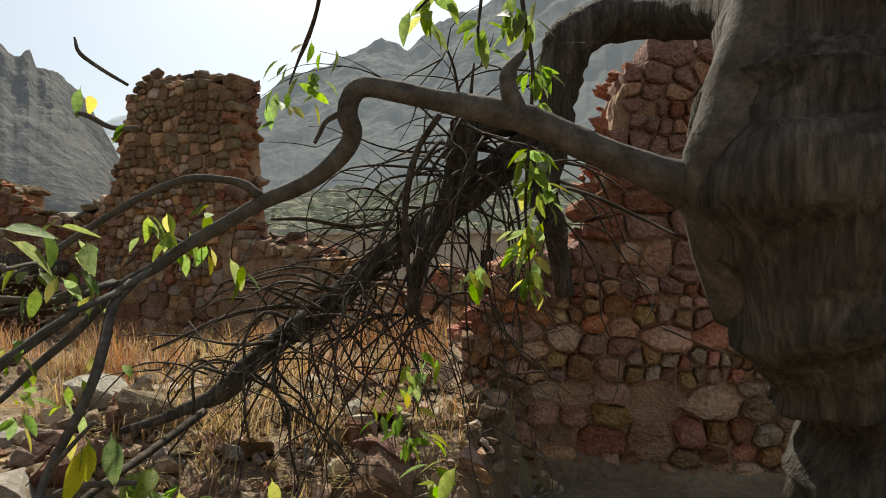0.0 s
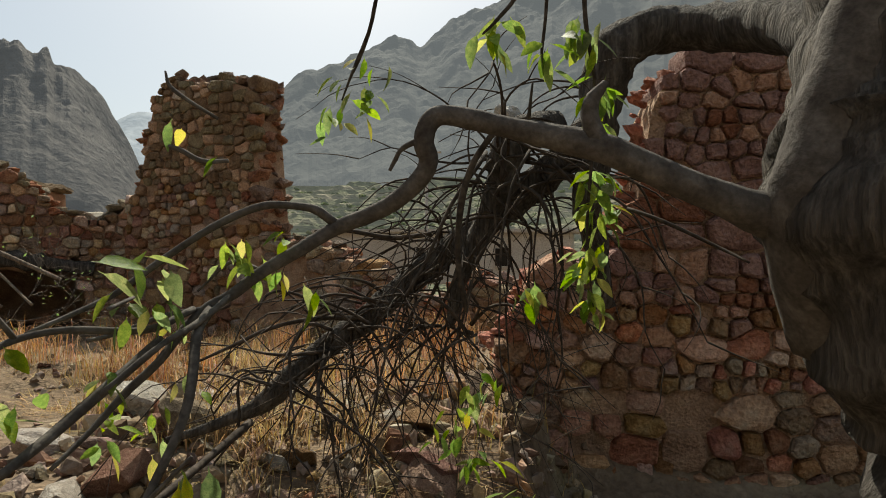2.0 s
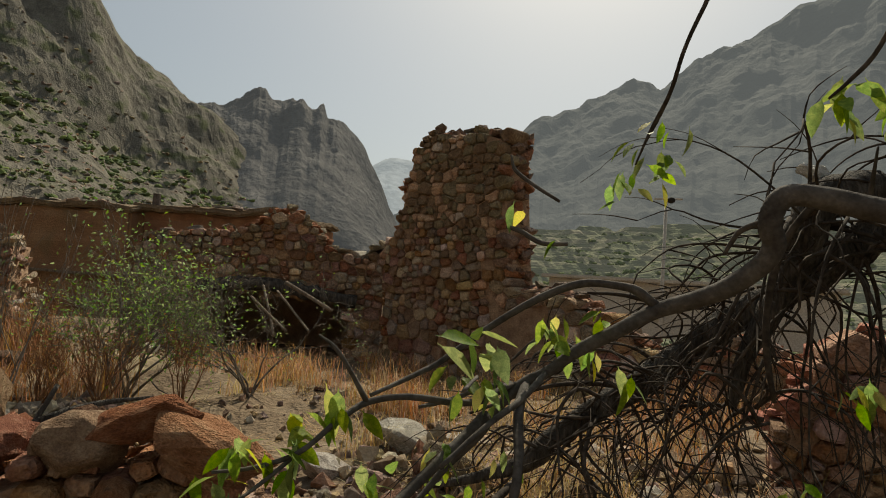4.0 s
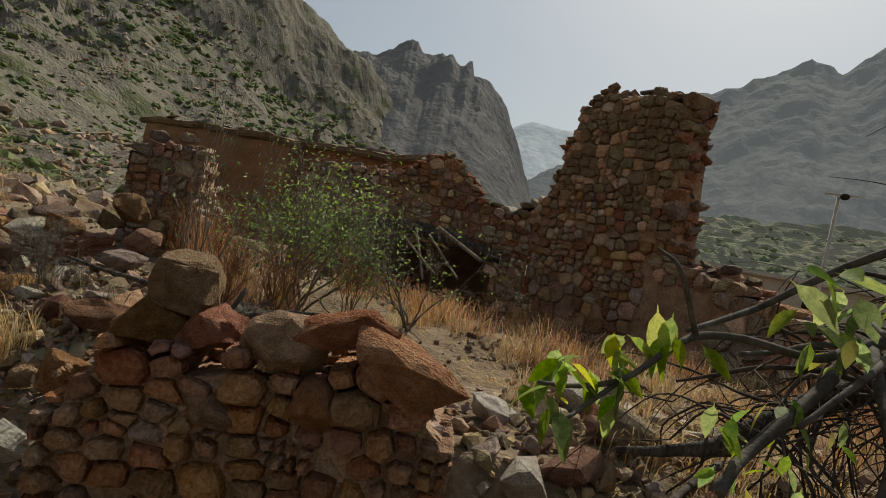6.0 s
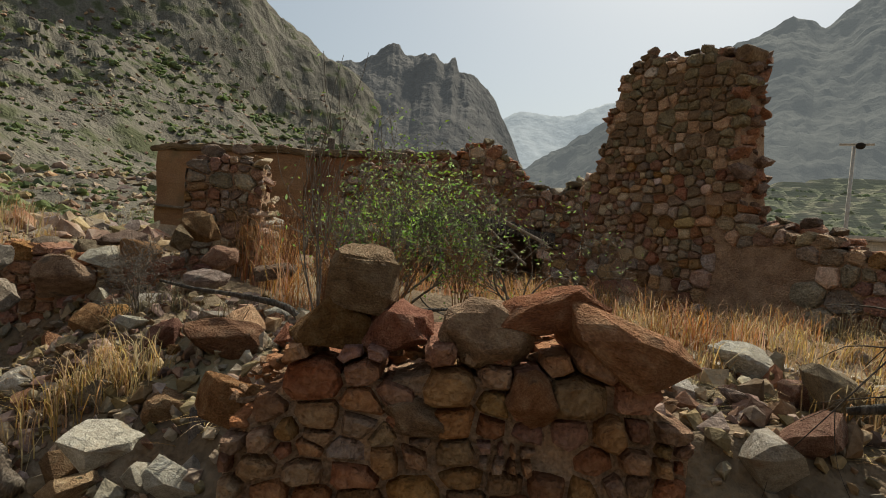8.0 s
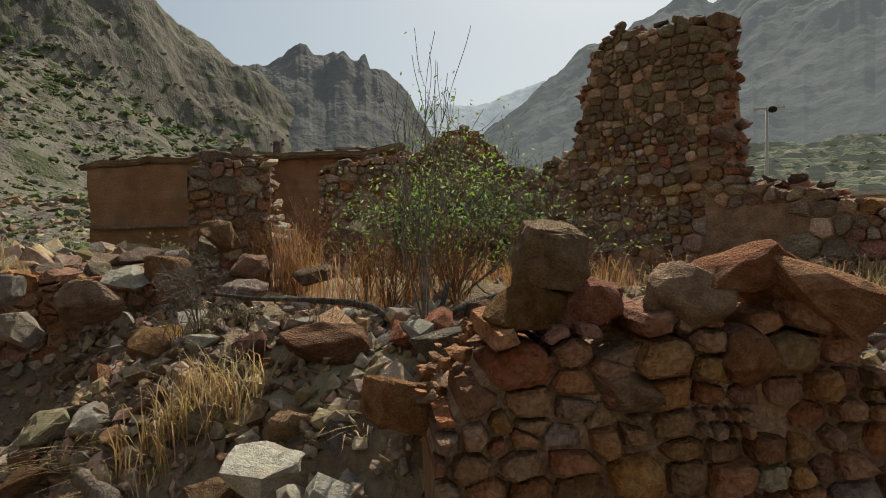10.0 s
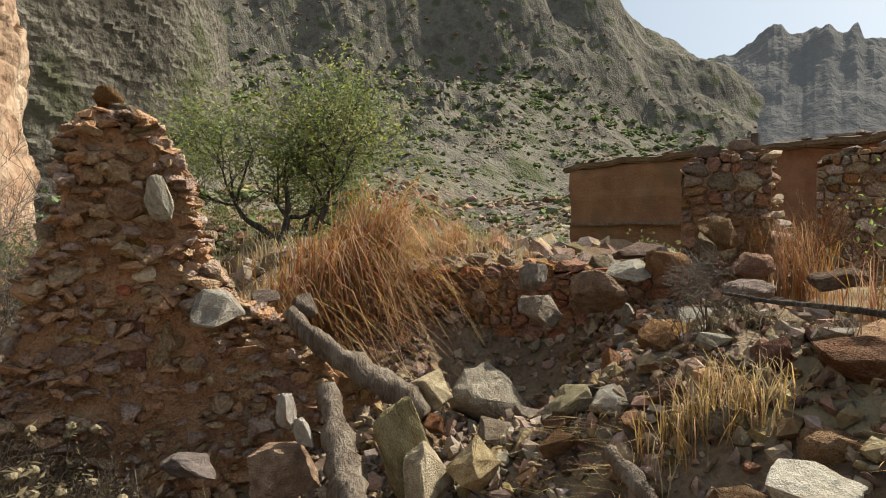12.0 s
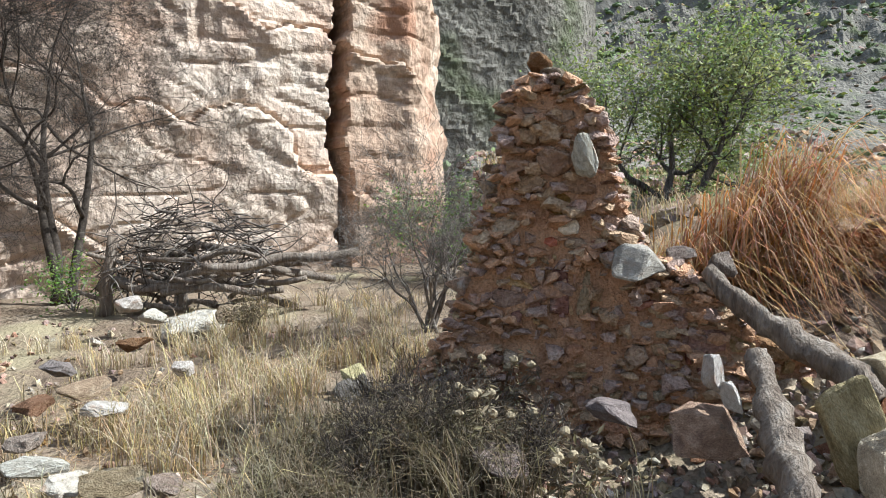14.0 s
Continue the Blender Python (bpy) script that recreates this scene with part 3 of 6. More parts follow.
mountain("mountain_left", HILL_LINE, 36, 165, 11, 330, -3.6, HILL, "stony brown hillside with scattered shrubs", 0.6, 7.0, 2, 540, 190, cliff=(0.72, 0.86, 0.30))
mountain("mountain_crag", CRAG_LINE, 24, 47, 230, 350, 1.5, CRAG, "dark craggy rock peak in shade with painted haze glow", 0.55, 8.0, 5, 200, 60, 1.5)
mountain("mountain_right", RIGHT_LINE, -75, 29, 150, 620, -1.5, FAR_SLOPE, "grey mountain slope with ridges, haze painted in as glow", 0.95, 13.0, 8, 320, 110, 2.5)
mountain("mountain_far", FAR_LINE, 8, 33, 1300, 1700, 2.0, FAR_RANGE, "far mountain range, its pale haze painted in as glow", 0.8, 20.0, 11, 100, 20, 3.0)
mountain("valley_side", [(-75, 6.5), (0, 6.0), (14, 5.0), (22, 3.0), (30, 1.0)], -75, 29, 45, 260, -7.5, VALLEY, "green and tan terraced valley side with painted haze glow", 0.7, 3.0, 14, 240, 150)
mountain("mountain_behind", [(160, 18), (220, 14), (290, 20)], 160, 292, 60, 420, 0.0, HILL, "stony brown hillside behind the ruin", 0.9, 8.0, 17, 120, 40)


def on_hill(az, t, args):
    return Vector(slope_z(args[0], az, args[1] + (args[2] - args[1]) * t, *args[1:]))


def hill_cover():
    """Shrubs and boulders over the hillsides."""
    rng = random.Random(5)
    left = (HILL_LINE, 11, 330, -3.6, 0.6, 7.0, 2, 0.0, (0.72, 0.86, 0.30))
    valley = ([(-75, 6.5), (0, 6.0), (14, 5.0), (22, 3.0), (30, 1.0)], 45, 260, -7.5, 0.7, 3.0, 14, 0.0, None)
    base = hull_rock(900, 14, 0.8, 0.2)
    bv = [v.co.copy() for v in base.verts]
    base.verts.index_update()
    bf = [tuple(v.index for v in f.verts) for f in base.faces]
    base.free()
    for name, mat, label, jobs in (
        ("hill_shrubs", SHRUB, "dark green shrubs dotted over the hillsides", ((left, 4600, (38, 110), (0.03, 0.74), (0.003, 0.010)), (left, 260, (50, 108), (0.008, 0.12), (0.01, 0.028)))),
        ("valley_shrubs", VALLEY_SHRUB, "small green trees on the terraced valley side with painted haze glow", ((valley, 2200, (-60, 29), (0.02, 0.95), (0.003, 0.010)),)),
        ("hill_boulders", RUBBLE_SMALL, "grey and tan boulders scattered over the hillside", ((left, 6500, (38, 110), (0.02, 0.8), (0.002, 0.009)), (left, 3000, (46, 112), (0.003, 0.14), (0.005, 0.022)))),
    ):
        pieces = []
        for args, count, (a0, a1), (t0, t1), (s0, s1) in jobs:
            for _ in range(count):
                t = t0 + (t1 - t0) * rng.random() ** 1.25
                p = on_hill(rng.uniform(a0, a1), t, args)
                d = (p - EYE).length
                s = d * rng.uniform(s0, s1)
                for _ in range(3 if name != "hill_boulders" else 1):
                    q = p + Vector((rng.gauss(0, 0.35), rng.gauss(0, 0.35), 0.15)) * s * (1 if name != "hill_boulders" else 0)
                    turn = Matrix.Rotation(rng.uniform(0, 6.3), 3, "Z") @ Matrix.Rotation(rng.uniform(-0.6, 0.6), 3, "X")
                    sx, sy, sz = s * rng.uniform(0.7, 1.4), s * rng.uniform(0.7, 1.4), s * rng.uniform(0.7, 1.3)
                    pieces.append(([q + turn @ Vector((v.x * sx * rng.uniform(0.8, 1.2), v.y * sy * rng.uniform(0.8, 1.2), v.z * sz * rng.uniform(0.8, 1.2))) for v in bv], bf))
        tagged(put(name, mesh_of(name, *join(pieces), mat)), label, "boulders" if name == "hill_boulders" else "shrubs", kind="stuff")


hill_cover()


# ---- the cliff beside the path ----
def cliff(name, label, line, base, top, seed, mat=CLIFF, crack=None, nu=170, nv=120, beyond=None):
    pts = bend([(*p, 0) for p in line], 12)
    seg = np.r_[0, np.cumsum(np.linalg.norm(np.diff(pts[:, :2], axis=0), axis=1))]
    verts, faces = [], []
    for i in range(nu + 1):
        s = seg[-1] * i / nu
        x, y = np.interp(s, seg, pts[:, 0]), np.interp(s, seg, pts[:, 1])
        x2, y2 = np.interp(s + 0.3, seg, pts[:, 0]), np.interp(s + 0.3, seg, pts[:, 1])
        x1, y1 = np.interp(s - 0.3, seg, pts[:, 0]), np.interp(s - 0.3, seg, pts[:, 1])
        n = Vector((y2 - y1, x1 - x2, 0)).normalized()
        for j in range(nv + 1):
            v = base + (top - base) * j / nv
            # slanting beds that overhang one another, upright joints and finer breaks
            bed = v * 0.42 + s * 0.16 + 0.35 * fbm(s * 0.5, v * 0.4, seed)
            f = bed - math.floor(bed)
            d = 0.20 * (f ** 3.2) - 0.07
            cell = noise.voronoi(Vector((s * 0.75, v * 0.55, seed)))[0]
            d += 0.10 * min(0.45, cell[1] - cell[0]) - 0.07
            cell2 = noise.voronoi(Vector((s * 2.3, v * 1.6, seed + 9)))[0]
            d += 0.025 * min(0.5, cell2[1] - cell2[0])
            d += 0.2 * fbm(s * 0.22, v * 0.22, seed, 3) + 0.022 * fbm(s * 2.5, v * 2.5, seed, 5)
            d -= 0.07 * smooth(0.05, 0.0, min(f, 1 - f)) + 0.05 * max(0.0, 0.12 - abs(noise.noise(Vector((s * 0.6, v * 1.6, seed + 5))))) * 8
            d += 0.05 * noise.noise(Vector((s * 5, v * 4, seed))) * abs(noise.noise(Vector((s * 0.8, v * 0.8, seed + 1)))) * 2
            if crack:
                for cs, cw, cd in crack:
                    w = s - cs - 0.3 * fbm(v * 0.7, seed) - 0.08 * fbm(v * 3.0, seed + 2) - 0.03 * v
                    d -= cd * math.exp(-(w / cw) ** 4)
            back = 0.05 * max(0, v) * 1.0
            p = Vector((x, y, v)) + n * (d - back)
            verts.append(p)
    for i in range(nu):
        for j in range(nv):
            a = i * (nv + 1) + j
            faces.append((a, a + nv + 1, a + nv + 2, a + 1))
    ob = put(name, mesh_of(name, verts, faces, mat))
    if beyond:
        # orange rock past the crack, its half-shadow put into the darker colour
        ob.data.materials.append(beyond[1])
        per = []
        for k, f in enumerate(faces):
            s, v = seg[-1] * (k // nv) / nu, base + (top - base) * (k % nv) / nv
            per.append(1 if s - 0.3 * fbm(v * 0.7, seed) - 0.03 * v > beyond[0] else 0)
        ob.data.polygons.foreach_set("material_index", per)
    return tagged(ob, label, "cliff", kind="structure")


cliff("cliff_near", "tall cream and orange cliff with bedding ledges and a dark crack", [(-5.5, -15.5), (-9.5, -11.5), (-12.2, -7.6), (-14.3, -4.9), (-15.2, -3.6), (-15.8, -2.75), (-17.8, -2.6), (-20.5, -3.6)], -1.2, 11.0, 3, crack=((14.55, 0.13, 1.3),), nu=300, nv=210, beyond=(14.5, ORANGE_CLIFF))
cliff("cliff_spur", "grey brown rock spur under the hillside", [(-44, -9), (-47, -2), (-50, 3), (-56, 6), (-64, 7)], -2, 17.5, 21, mat=HILL, nu=120, nv=70)

# ---- ruin walls ----
STONES = [(RED_STONE, 6), (TAN_STONE, 4), (GOLD_STONE, 2.5), (LIGHT_STONE, 1)]
REDDER = [(RED_STONE, 9), (ORANGE_STONE, 1.5), (TAN_STONE, 0.8)]
masonry("wall_stub", "low broken rubble wall of red and brown stones", (-3.3, 1.36), (-1.9, 2.23), -0.4, [(0, 0.66), (0.12, 0.84), (0.25, 0.95), (0.6, 0.96), (1.1, 1.02), (1.4, 0.98), (1.65, 0.85)], 0.5, (0.06, 0.21), 8, REDDER, 0.5, bulge=(0.01, 0.09), body_drop=0.12, joint=0.016, crumbs=80, crumb=(0.025, 0.09))
masonry("wall_beside_tree", "rubble wall of red and tan fitted stones behind the tree", (0.12, 4.12), (3.9, 3.95), -0.1, [(0, 0.9), (0.1, 1.2), (0.3, 1.55), (0.5, 1.66), (0.86, 1.72), (0.93, 2.3), (1.02, 2.8), (1.3, 2.92), (2.0, 3.0), (3.8, 3.3)], 0.55, (0.07, 0.36), 7, [(WARM_STONE, 8), (RED_STONE, 3), (GOLD_STONE, 3)], 0.5, bulge=(0.015, 0.06))
masonry("wall_tower", "tall broken tower-like end of a rubble wall", (-5.02, 9.42), (-0.6, 7.3), 0.0, [(0, 2.3), (0.22, 2.45), (0.3, 2.75), (0.42, 3.2), (0.5, 3.55), (0.56, 3.78), (0.72, 3.85), (0.86, 4.0), (1.05, 4.05), (1.3, 3.92), (2.0, 3.94), (2.3, 3.86), (2.5, 3.8), (2.52, 3.0), (2.62, 2.2), (2.72, 1.75), (3.4, 1.68), (4.0, 1.5), (4.9, 1.1)], 0.5, (0.10, 0.30), 9, STONES, 0.35, bulge=(0.015, 0.06), crumbs=34, crumb=(0.08, 0.24), bare=lambda u, v: 2.35 + 0.25 * noise.noise(Vector((v * 2, 1, 0))) < u < 3.5 and v < 1.5 + 0.2 * noise.noise(Vector((u * 2, 5, 0))))
OPENING = lambda u, v: 1.05 < u < 3.25 and v < 1.42 + 0.12 * math.sin(u * 2.2)
masonry("wall_low", "lower rubble wall over a dark collapsed opening", (-8.15, 7.28), (-5.02, 9.42), 0.0, [(0, 2.1), (0.3, 2.2), (1.2, 2.3), (1.7, 2.45), (2.0, 2.68), (2.3, 2.74), (2.6, 2.55), (2.85, 2.2), (3.1, 2.05), (3.5, 2.0), (3.79, 2.3)], 0.5, (0.08, 0.26), 11, STONES, 0.3, skip=OPENING, bulge=(0.015, 0.06), crumbs=30, crumb=(0.08, 0.22))
JAGGED_TOP = [(0, -0.72), (0.05, -0.3), (0.12, 0.0), (0.28, 0.26), (0.42, 0.55), (0.47, 0.85), (0.52, 1.06), (0.64, 1.2), (0.67, 1.6), (0.70, 1.86), (0.8, 1.96), (0.92, 2.0), (1.1, 1.98), (1.2, 1.92), (1.33, 1.7), (1.43, 1.4), (1.5, 1.1), (1.6, 0.9), (1.7, 0.78), (2.0, 0.64), (2.2, 0.46), (2.4, 0.3), (2.7, 0.2), (3.0, 0.1)]
masonry("wall_jagged", "jagged triangular remnant of a mud and stone wall", (-7.06, -1.82), (-6.95, 1.2), -0.8, JAGGED_TOP, 0.5, (0.05, 0.27), 13, [(WARM_STONE, 3), (GOLD_STONE, 6), (LIGHT_STONE, 1)], 0.55, bulge=(0.0, 0.05), body=PALE_MUD, joint=0.045, bare=lambda u, v: noise.noise(Vector((u * 3.1, v * 2.6, 4))) > (0.12 if u < 0.95 else 0.26))


def wall_chips():
    """Small flat stones bedded in the mud of the jagged wall, jutting out, most along its stepped edge."""
    rng = random.Random(77)
    a, b = Vector((-7.06, -1.82, 0)), Vector((-6.95, 1.2, 0))
    along = (b - a).normalized()
    out = Vector((along.y, -along.x, 0))
    shapes = [rubble_shape(200 + k) for k in range(8)]
    for mat, count in ((PALE_MUD, 520), (WARM_STONE, 420), (GOLD_STONE, 320)):
        verts, faces = [], []
        made = 0
        while made < count:
            made += 1
            u = rng.uniform(0.05, 2.3)
            t = curve_of(JAGGED_TOP, u)
            rim = rng.random() < 0.35
            v = t - abs(rng.gauss(0, 0.06)) if rim else rng.uniform(-0.7, t)
            s = rng.uniform(0.035, 0.10) if rng.random() < 0.8 else rng.uniform(0.1, 0.17)
            depth = rng.uniform(-0.3, 0.03) if rim else rng.uniform(-0.015, 0.035)
            p = a + along * u + out * depth + Vector((0, 0, v))
            turn = Euler((rng.gauss(0, 0.25), rng.gauss(0, 0.25), rng.uniform(0, 6.3))).to_matrix()
            size = Vector((s * rng.uniform(0.9, 1.5), s * rng.uniform(0.8, 1.2), s * rng.uniform(0.35, 0.7)))
            k = len(verts)
            sv, sf = rng.choice(shapes)
            verts += [p + turn @ Vector((q[0] * size.x, q[1] * size.y, q[2] * size.z)) for q in sv]
            faces += [tuple(i + k for i in q) for q in sf]
        ob = put("wall_chips", mesh_of("wall_chips", verts, faces, mat))
        tagged(ob, "small flat stones bedded in the jagged mud wall", "stones", kind="stuff")


wall_chips()
masonry("wall_pier", "broken pier of stone with flaking mud plaster", (-6.98, 3.75), (-6.42, 4.22), 0.4, [(0, 1.8), (0.15, 1.9), (0.5, 1.95), (0.73, 1.9)], 0.6, (0.07, 0.24), 17, [(TAN_STONE, 4), (RED_STONE, 4)], 0.3)
masonry("wall_hollow", "low old wall of red stones behind the hollow", (-8.6, 1.5), (-6.3, 3.15), -0.35, [(0, 0.85), (0.8, 0.92), (1.6, 0.95), (2.8, 0.9)], 0.5, (0.07, 0.2), 19, REDDER, 0.35)
masonry("wall_end", "collapsed low end of the tower wall", (-0.55, 7.25), (1.1, 6.5), 0.0, [(0, 0.95), (0.3, 1.2), (0.6, 1.42), (1.0, 1.3), (1.8, 1.0)], 0.5, (0.07, 0.22), 23, STONES, 0.35)


def box(name, size, mat, parent=None, m=None, label="", bevel=0.02, cuts=0, rough=0.0, seed=0):
    bm = bmesh.new()
    bmesh.ops.create_cube(bm, size=1.0)
    for v in bm.verts:
        v.co = Vector((v.co.x * size[0], v.co.y * size[1], v.co.z * size[2]))
    if bevel:
        bmesh.ops.bevel(bm, geom=list(bm.edges), offset=bevel, segments=2, affect="EDGES")
    if cuts:
        bmesh.ops.subdivide_edges(bm, edges=list(bm.edges), cuts=cuts, use_grid_fill=True)
        for v in bm.verts:
            v.co += Vector((fbm(v.co.x, v.co.z, seed), fbm(v.co.y, v.co.z, seed + 3), fbm(v.co.x, v.co.y, seed + 5))) * rough
    return put(name, to_mesh(name, bm, mat), parent, m, label)


# ---- adobe house up the slope ----
def adobe_house():
    a, b = Vector((-19.4, 11.5, 0)), Vector((-10.4, 13.3, 0))
    length = (b - a).length
    yaw = math.degrees(math.atan2(b.y - a.y, b.x - a.x))
    house = empty_thing("adobe_house", (a.x, a.y, 0.0), "flat-roofed red mud house with crumbling parapet", "house")
    house.rotation_euler = (0, 0, radians(yaw))
    box("wall", (5.4, 5.0, 2.6), ADOBE, house, pose(2.7, 2.5, 1.75), bevel=0.06, cuts=20, rough=0.11, seed=2)
    box("wall", (3.9, 4.4, 4.2), PLASTER, house, pose(7.3, 2.75, 1.0), bevel=0.06, cuts=20, rough=0.11, seed=5)
    box("lower_wall", (5.2, 4.6, 3.0), PLASTER, house, pose(2.7, 2.55, -0.35), bevel=0.05, cuts=6, rough=0.05)
    box("ledge", (5.3, 0.25, 0.07), DEADWOOD, house, pose(2.7, -0.06, 1.3), bevel=0.02, cuts=6, rough=0.05)
    box("roof", (5.7, 5.3, 0.16), EARTH, house, pose(2.7, 2.5, 3.1), bevel=0.05, cuts=14, rough=0.12, seed=3)
    box("roof", (4.2, 4.7, 0.16), EARTH, house, pose(7.3, 2.7, 3.16), bevel=0.05, cuts=14, rough=0.12, seed=7)
    # solid slab, its dark colour in place of the doorway's inner shade
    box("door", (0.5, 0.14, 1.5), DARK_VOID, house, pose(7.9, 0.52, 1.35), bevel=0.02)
    box("roof_slab", (1.4, 0.6, 0.06), PALE_STONE, house, pose(8.0, 1.0, 3.29, 3, 2, 10), bevel=0.01)
    rng = random.Random(3)
    for k in range(26):
        s = rng.uniform(0.15, 0.4)
        put("roof_stone", rock_mesh(k % 8, TAN_STONE), house, pose(rng.uniform(0.1, 9.1), rng.uniform(0.0, 0.5) + (0.55 if k % 2 else 0), 3.24, rng.uniform(-20, 20), rng.uniform(-20, 20), rng.uniform(0, 360)) @ Matrix.Diagonal((s, s, s * 0.45, 1)))
    bm = bmesh.new()
    bmesh.ops.create_cone(bm, segments=10, radius1=0.12, radius2=0.1, depth=0.45, cap_ends=True)
    put("chimney_pot", to_mesh("chimney_pot", bm, DARK_STONE), house, pose(5.6, 0.8, 3.35))


def valley_house():
    house = empty_thing("white_house", (-1.0, 37.0, -0.7), "low whitewashed flat-roofed house in the valley", "house")
    house.rotation_euler = (0, 0, radians(-12))
    box("wall", (15.0, 6.0, 3.0), WHITEWASH, house, pose(0, 3, 1.5), bevel=0.05, cuts=4, rough=0.04)
    box("roof", (15.8, 6.8, 0.22), WHITEWASH, house, pose(0, 3, 3.1), bevel=0.05)
    for x in (-5.2, -1.0, 3.6):
        # dark slabs on the wall, inner shade of the windows put into colour
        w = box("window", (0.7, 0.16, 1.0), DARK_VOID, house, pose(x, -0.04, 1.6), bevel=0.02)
        box("frame", (0.86, 0.1, 0.08), WHITEWASH, w, pose(0, -0.03, -0.55), bevel=0.01)


def shading_cell():
    """Unseen back wall, side walls and earth roof, added behind the opening to keep it dark."""
    cell = empty_thing("shading_room", (-6.9, 8.9, 0.3), "unseen walls and earth roof added to darken the collapsed opening", "ruin")
    cell.rotation_euler = (0, 0, radians(34.4))
    box("shading_back_wall", (3.4, 0.3, 2.0), MUD, cell, pose(0.3, 1.6, 0.7), bevel=0.03, cuts=6, rough=0.05)
    box("shading_side_wall", (0.3, 1.8, 2.0), MUD, cell, pose(-1.3, 0.75, 0.7), bevel=0.03, cuts=4, rough=0.05)
    box("shading_side_wall", (0.3, 1.8, 2.0), MUD, cell, pose(1.75, 0.75, 0.7), bevel=0.03, cuts=4, rough=0.05)
    box("shading_roof", (3.4, 1.9, 0.2), EARTH, cell, pose(0.25, 0.8, 1.72), bevel=0.04, cuts=6, rough=0.06)


def utility_pole():
    x, y = -1.7, 35.2
    z = ground_z(x, y) - 0.3
    pole = empty_thing("utility_pole", (x, y, z), "grey concrete pole with a dark round lamp head", "pole")
    v, f = tube([(0, 0, 0), (0, 0, 6), (0, 0, 6.6 - z)], [0.13, 0.10, 0.08], 8)
    put("shaft", mesh_of("shaft", v, f, WHITEWASH, True), pole)
    bm = bmesh.new()
    bmesh.ops.create_icosphere(bm, subdivisions=2, radius=0.21)
    bmesh.ops.scale(bm, vec=(1, 0.6, 0.8), verts=bm.verts)
    put("lamp_head", to_mesh("lamp_head", bm, DARK_VOID, True), pole, Matrix.Translation((0.25, -0.2, 6.6 - z)))
    v, f = tube([(-0.7, 0, 0), (0.7, 0, 0)], [0.06, 0.06], 6)
    put("crossarm", mesh_of("crossarm", v, f, WHITEWASH), pole, Matrix.Translation((0.1, 0, 6.7 - z)))


adobe_house()
valley_house()
utility_pole()
shading_cell()

# loose stones along the tops of the broken walls
rng = random.Random(12)
for wall, spots in (("wall_tower", ((0.92, 4.12, 0.2), (1.25, 3.99, 0.2), (1.6, 3.98, 0.19), (1.85, 3.98, 0.17), (2.15, 3.92, 0.14), (0.62, 3.86, 0.16), (2.38, 3.87, 0.13), (3.1, 1.76, 0.2), (3.4, 1.74, 0.2), (3.7, 1.66, 0.2))), ("wall_low", ((3.1, 2.12, 0.3), (3.4, 2.08, 0.34), (3.65, 2.2, 0.28), (0.4, 2.24, 0.2), (0.8, 2.28, 0.24), (1.3, 2.36, 0.2), (2.25, 2.76, 0.18))), ("wall_pier", ((0.2, 1.94, 0.2), (0.5, 1.98, 0.22))), ("wall_hollow", ((0.5, 0.92, 0.2), (0.9, 0.96, 0.22), (1.2, 0.95, 0.18), (1.7, 0.97, 0.24), (2.1, 0.95, 0.2), (2.5, 0.93, 0.22)))):
    for k, (u, v, s) in enumerate(spots):
        # flat sunlit slabs near the tower: light put into a paler stone colour
        pale = wall == "wall_low" and u > 3
        put("capstone", rock_mesh(rng.randint(0, 15), PALE_STONE if pale else TAN_STONE), bpy.data.objects[wall], pose(u, 0.2, v, rng.uniform(-15, 15), rng.uniform(-15, 15), rng.uniform(0, 360)) @ Matrix.Diagonal((s * 1.15, s, s * (0.4 if pale else 0.8), 1)))
# flaky slabs down the sunlit edge of the jagged wall
for k in range(46):
    t = k / 45
    u = curve_of([(0, 1.15), (0.25, 1.32), (0.6, 1.5), (0.8, 1.66), (1, 2.0)], t)
    v = curve_of([(0, 1.95), (0.25, 1.68), (0.6, 1.08), (0.8, 0.78), (1, 0.55)], t)
    s = rng.uniform(0.07, 0.19)
    put("edge_slab", rock_mesh(rng.choice((2, 6, 10, 14)), rng.choice((LIGHT_STONE, GOLD_STONE, WARM_STONE))), bpy.data.objects["wall_jagged"], pose(u + rng.uniform(-0.08, 0.05), rng.uniform(0.0, 0.5), v + rng.uniform(-0.08, 0.03), rng.uniform(-12, 12), rng.uniform(-5, 25), rng.uniform(0, 360)) @ Matrix.Diagonal((s * 1.3, s, s * 0.5, 1)))
# broken side of the pier, its sunlit look put into paler flakes and slabs
for k in range(46):
    t = k / 45
    u, v = 0.72 + 0.34 * t ** 1.5, 1.9 - 1.25 * t
    s = rng.uniform(0.08, 0.2)
    put("edge_slab", rock_mesh(rng.choice((1, 2, 6, 10, 13)), rng.choice((LIGHT_STONE, PALE_STONE, WARM_STONE))), bpy.data.objects["wall_pier"], pose(u + rng.uniform(-0.1, 0.02), rng.uniform(0.0, 0.55), v, rng.uniform(-20, 20), rng.uniform(-10, 40), rng.uniform(0, 360)) @ Matrix.Diagonal((s, s, s * 0.7, 1)))


# ---- stones on and about the low broken wall ----
rock_thing("boulder", (-3.02, 1.73, 1.17), (0.30, 0.30, 0.26), RED_STONE, 213, (6, 4, 35), 0.95, 0.6, "squarish brown boulder perched on top of the low wall", n=24)
rock_thing("boulder", (-3.07, 1.62, 0.99), (0.3, 0.28, 0.28), RED_STONE, 12, (0, 0, 50), 0.9, 0.7, "reddish angular stone near the end of the low wall", n=15)
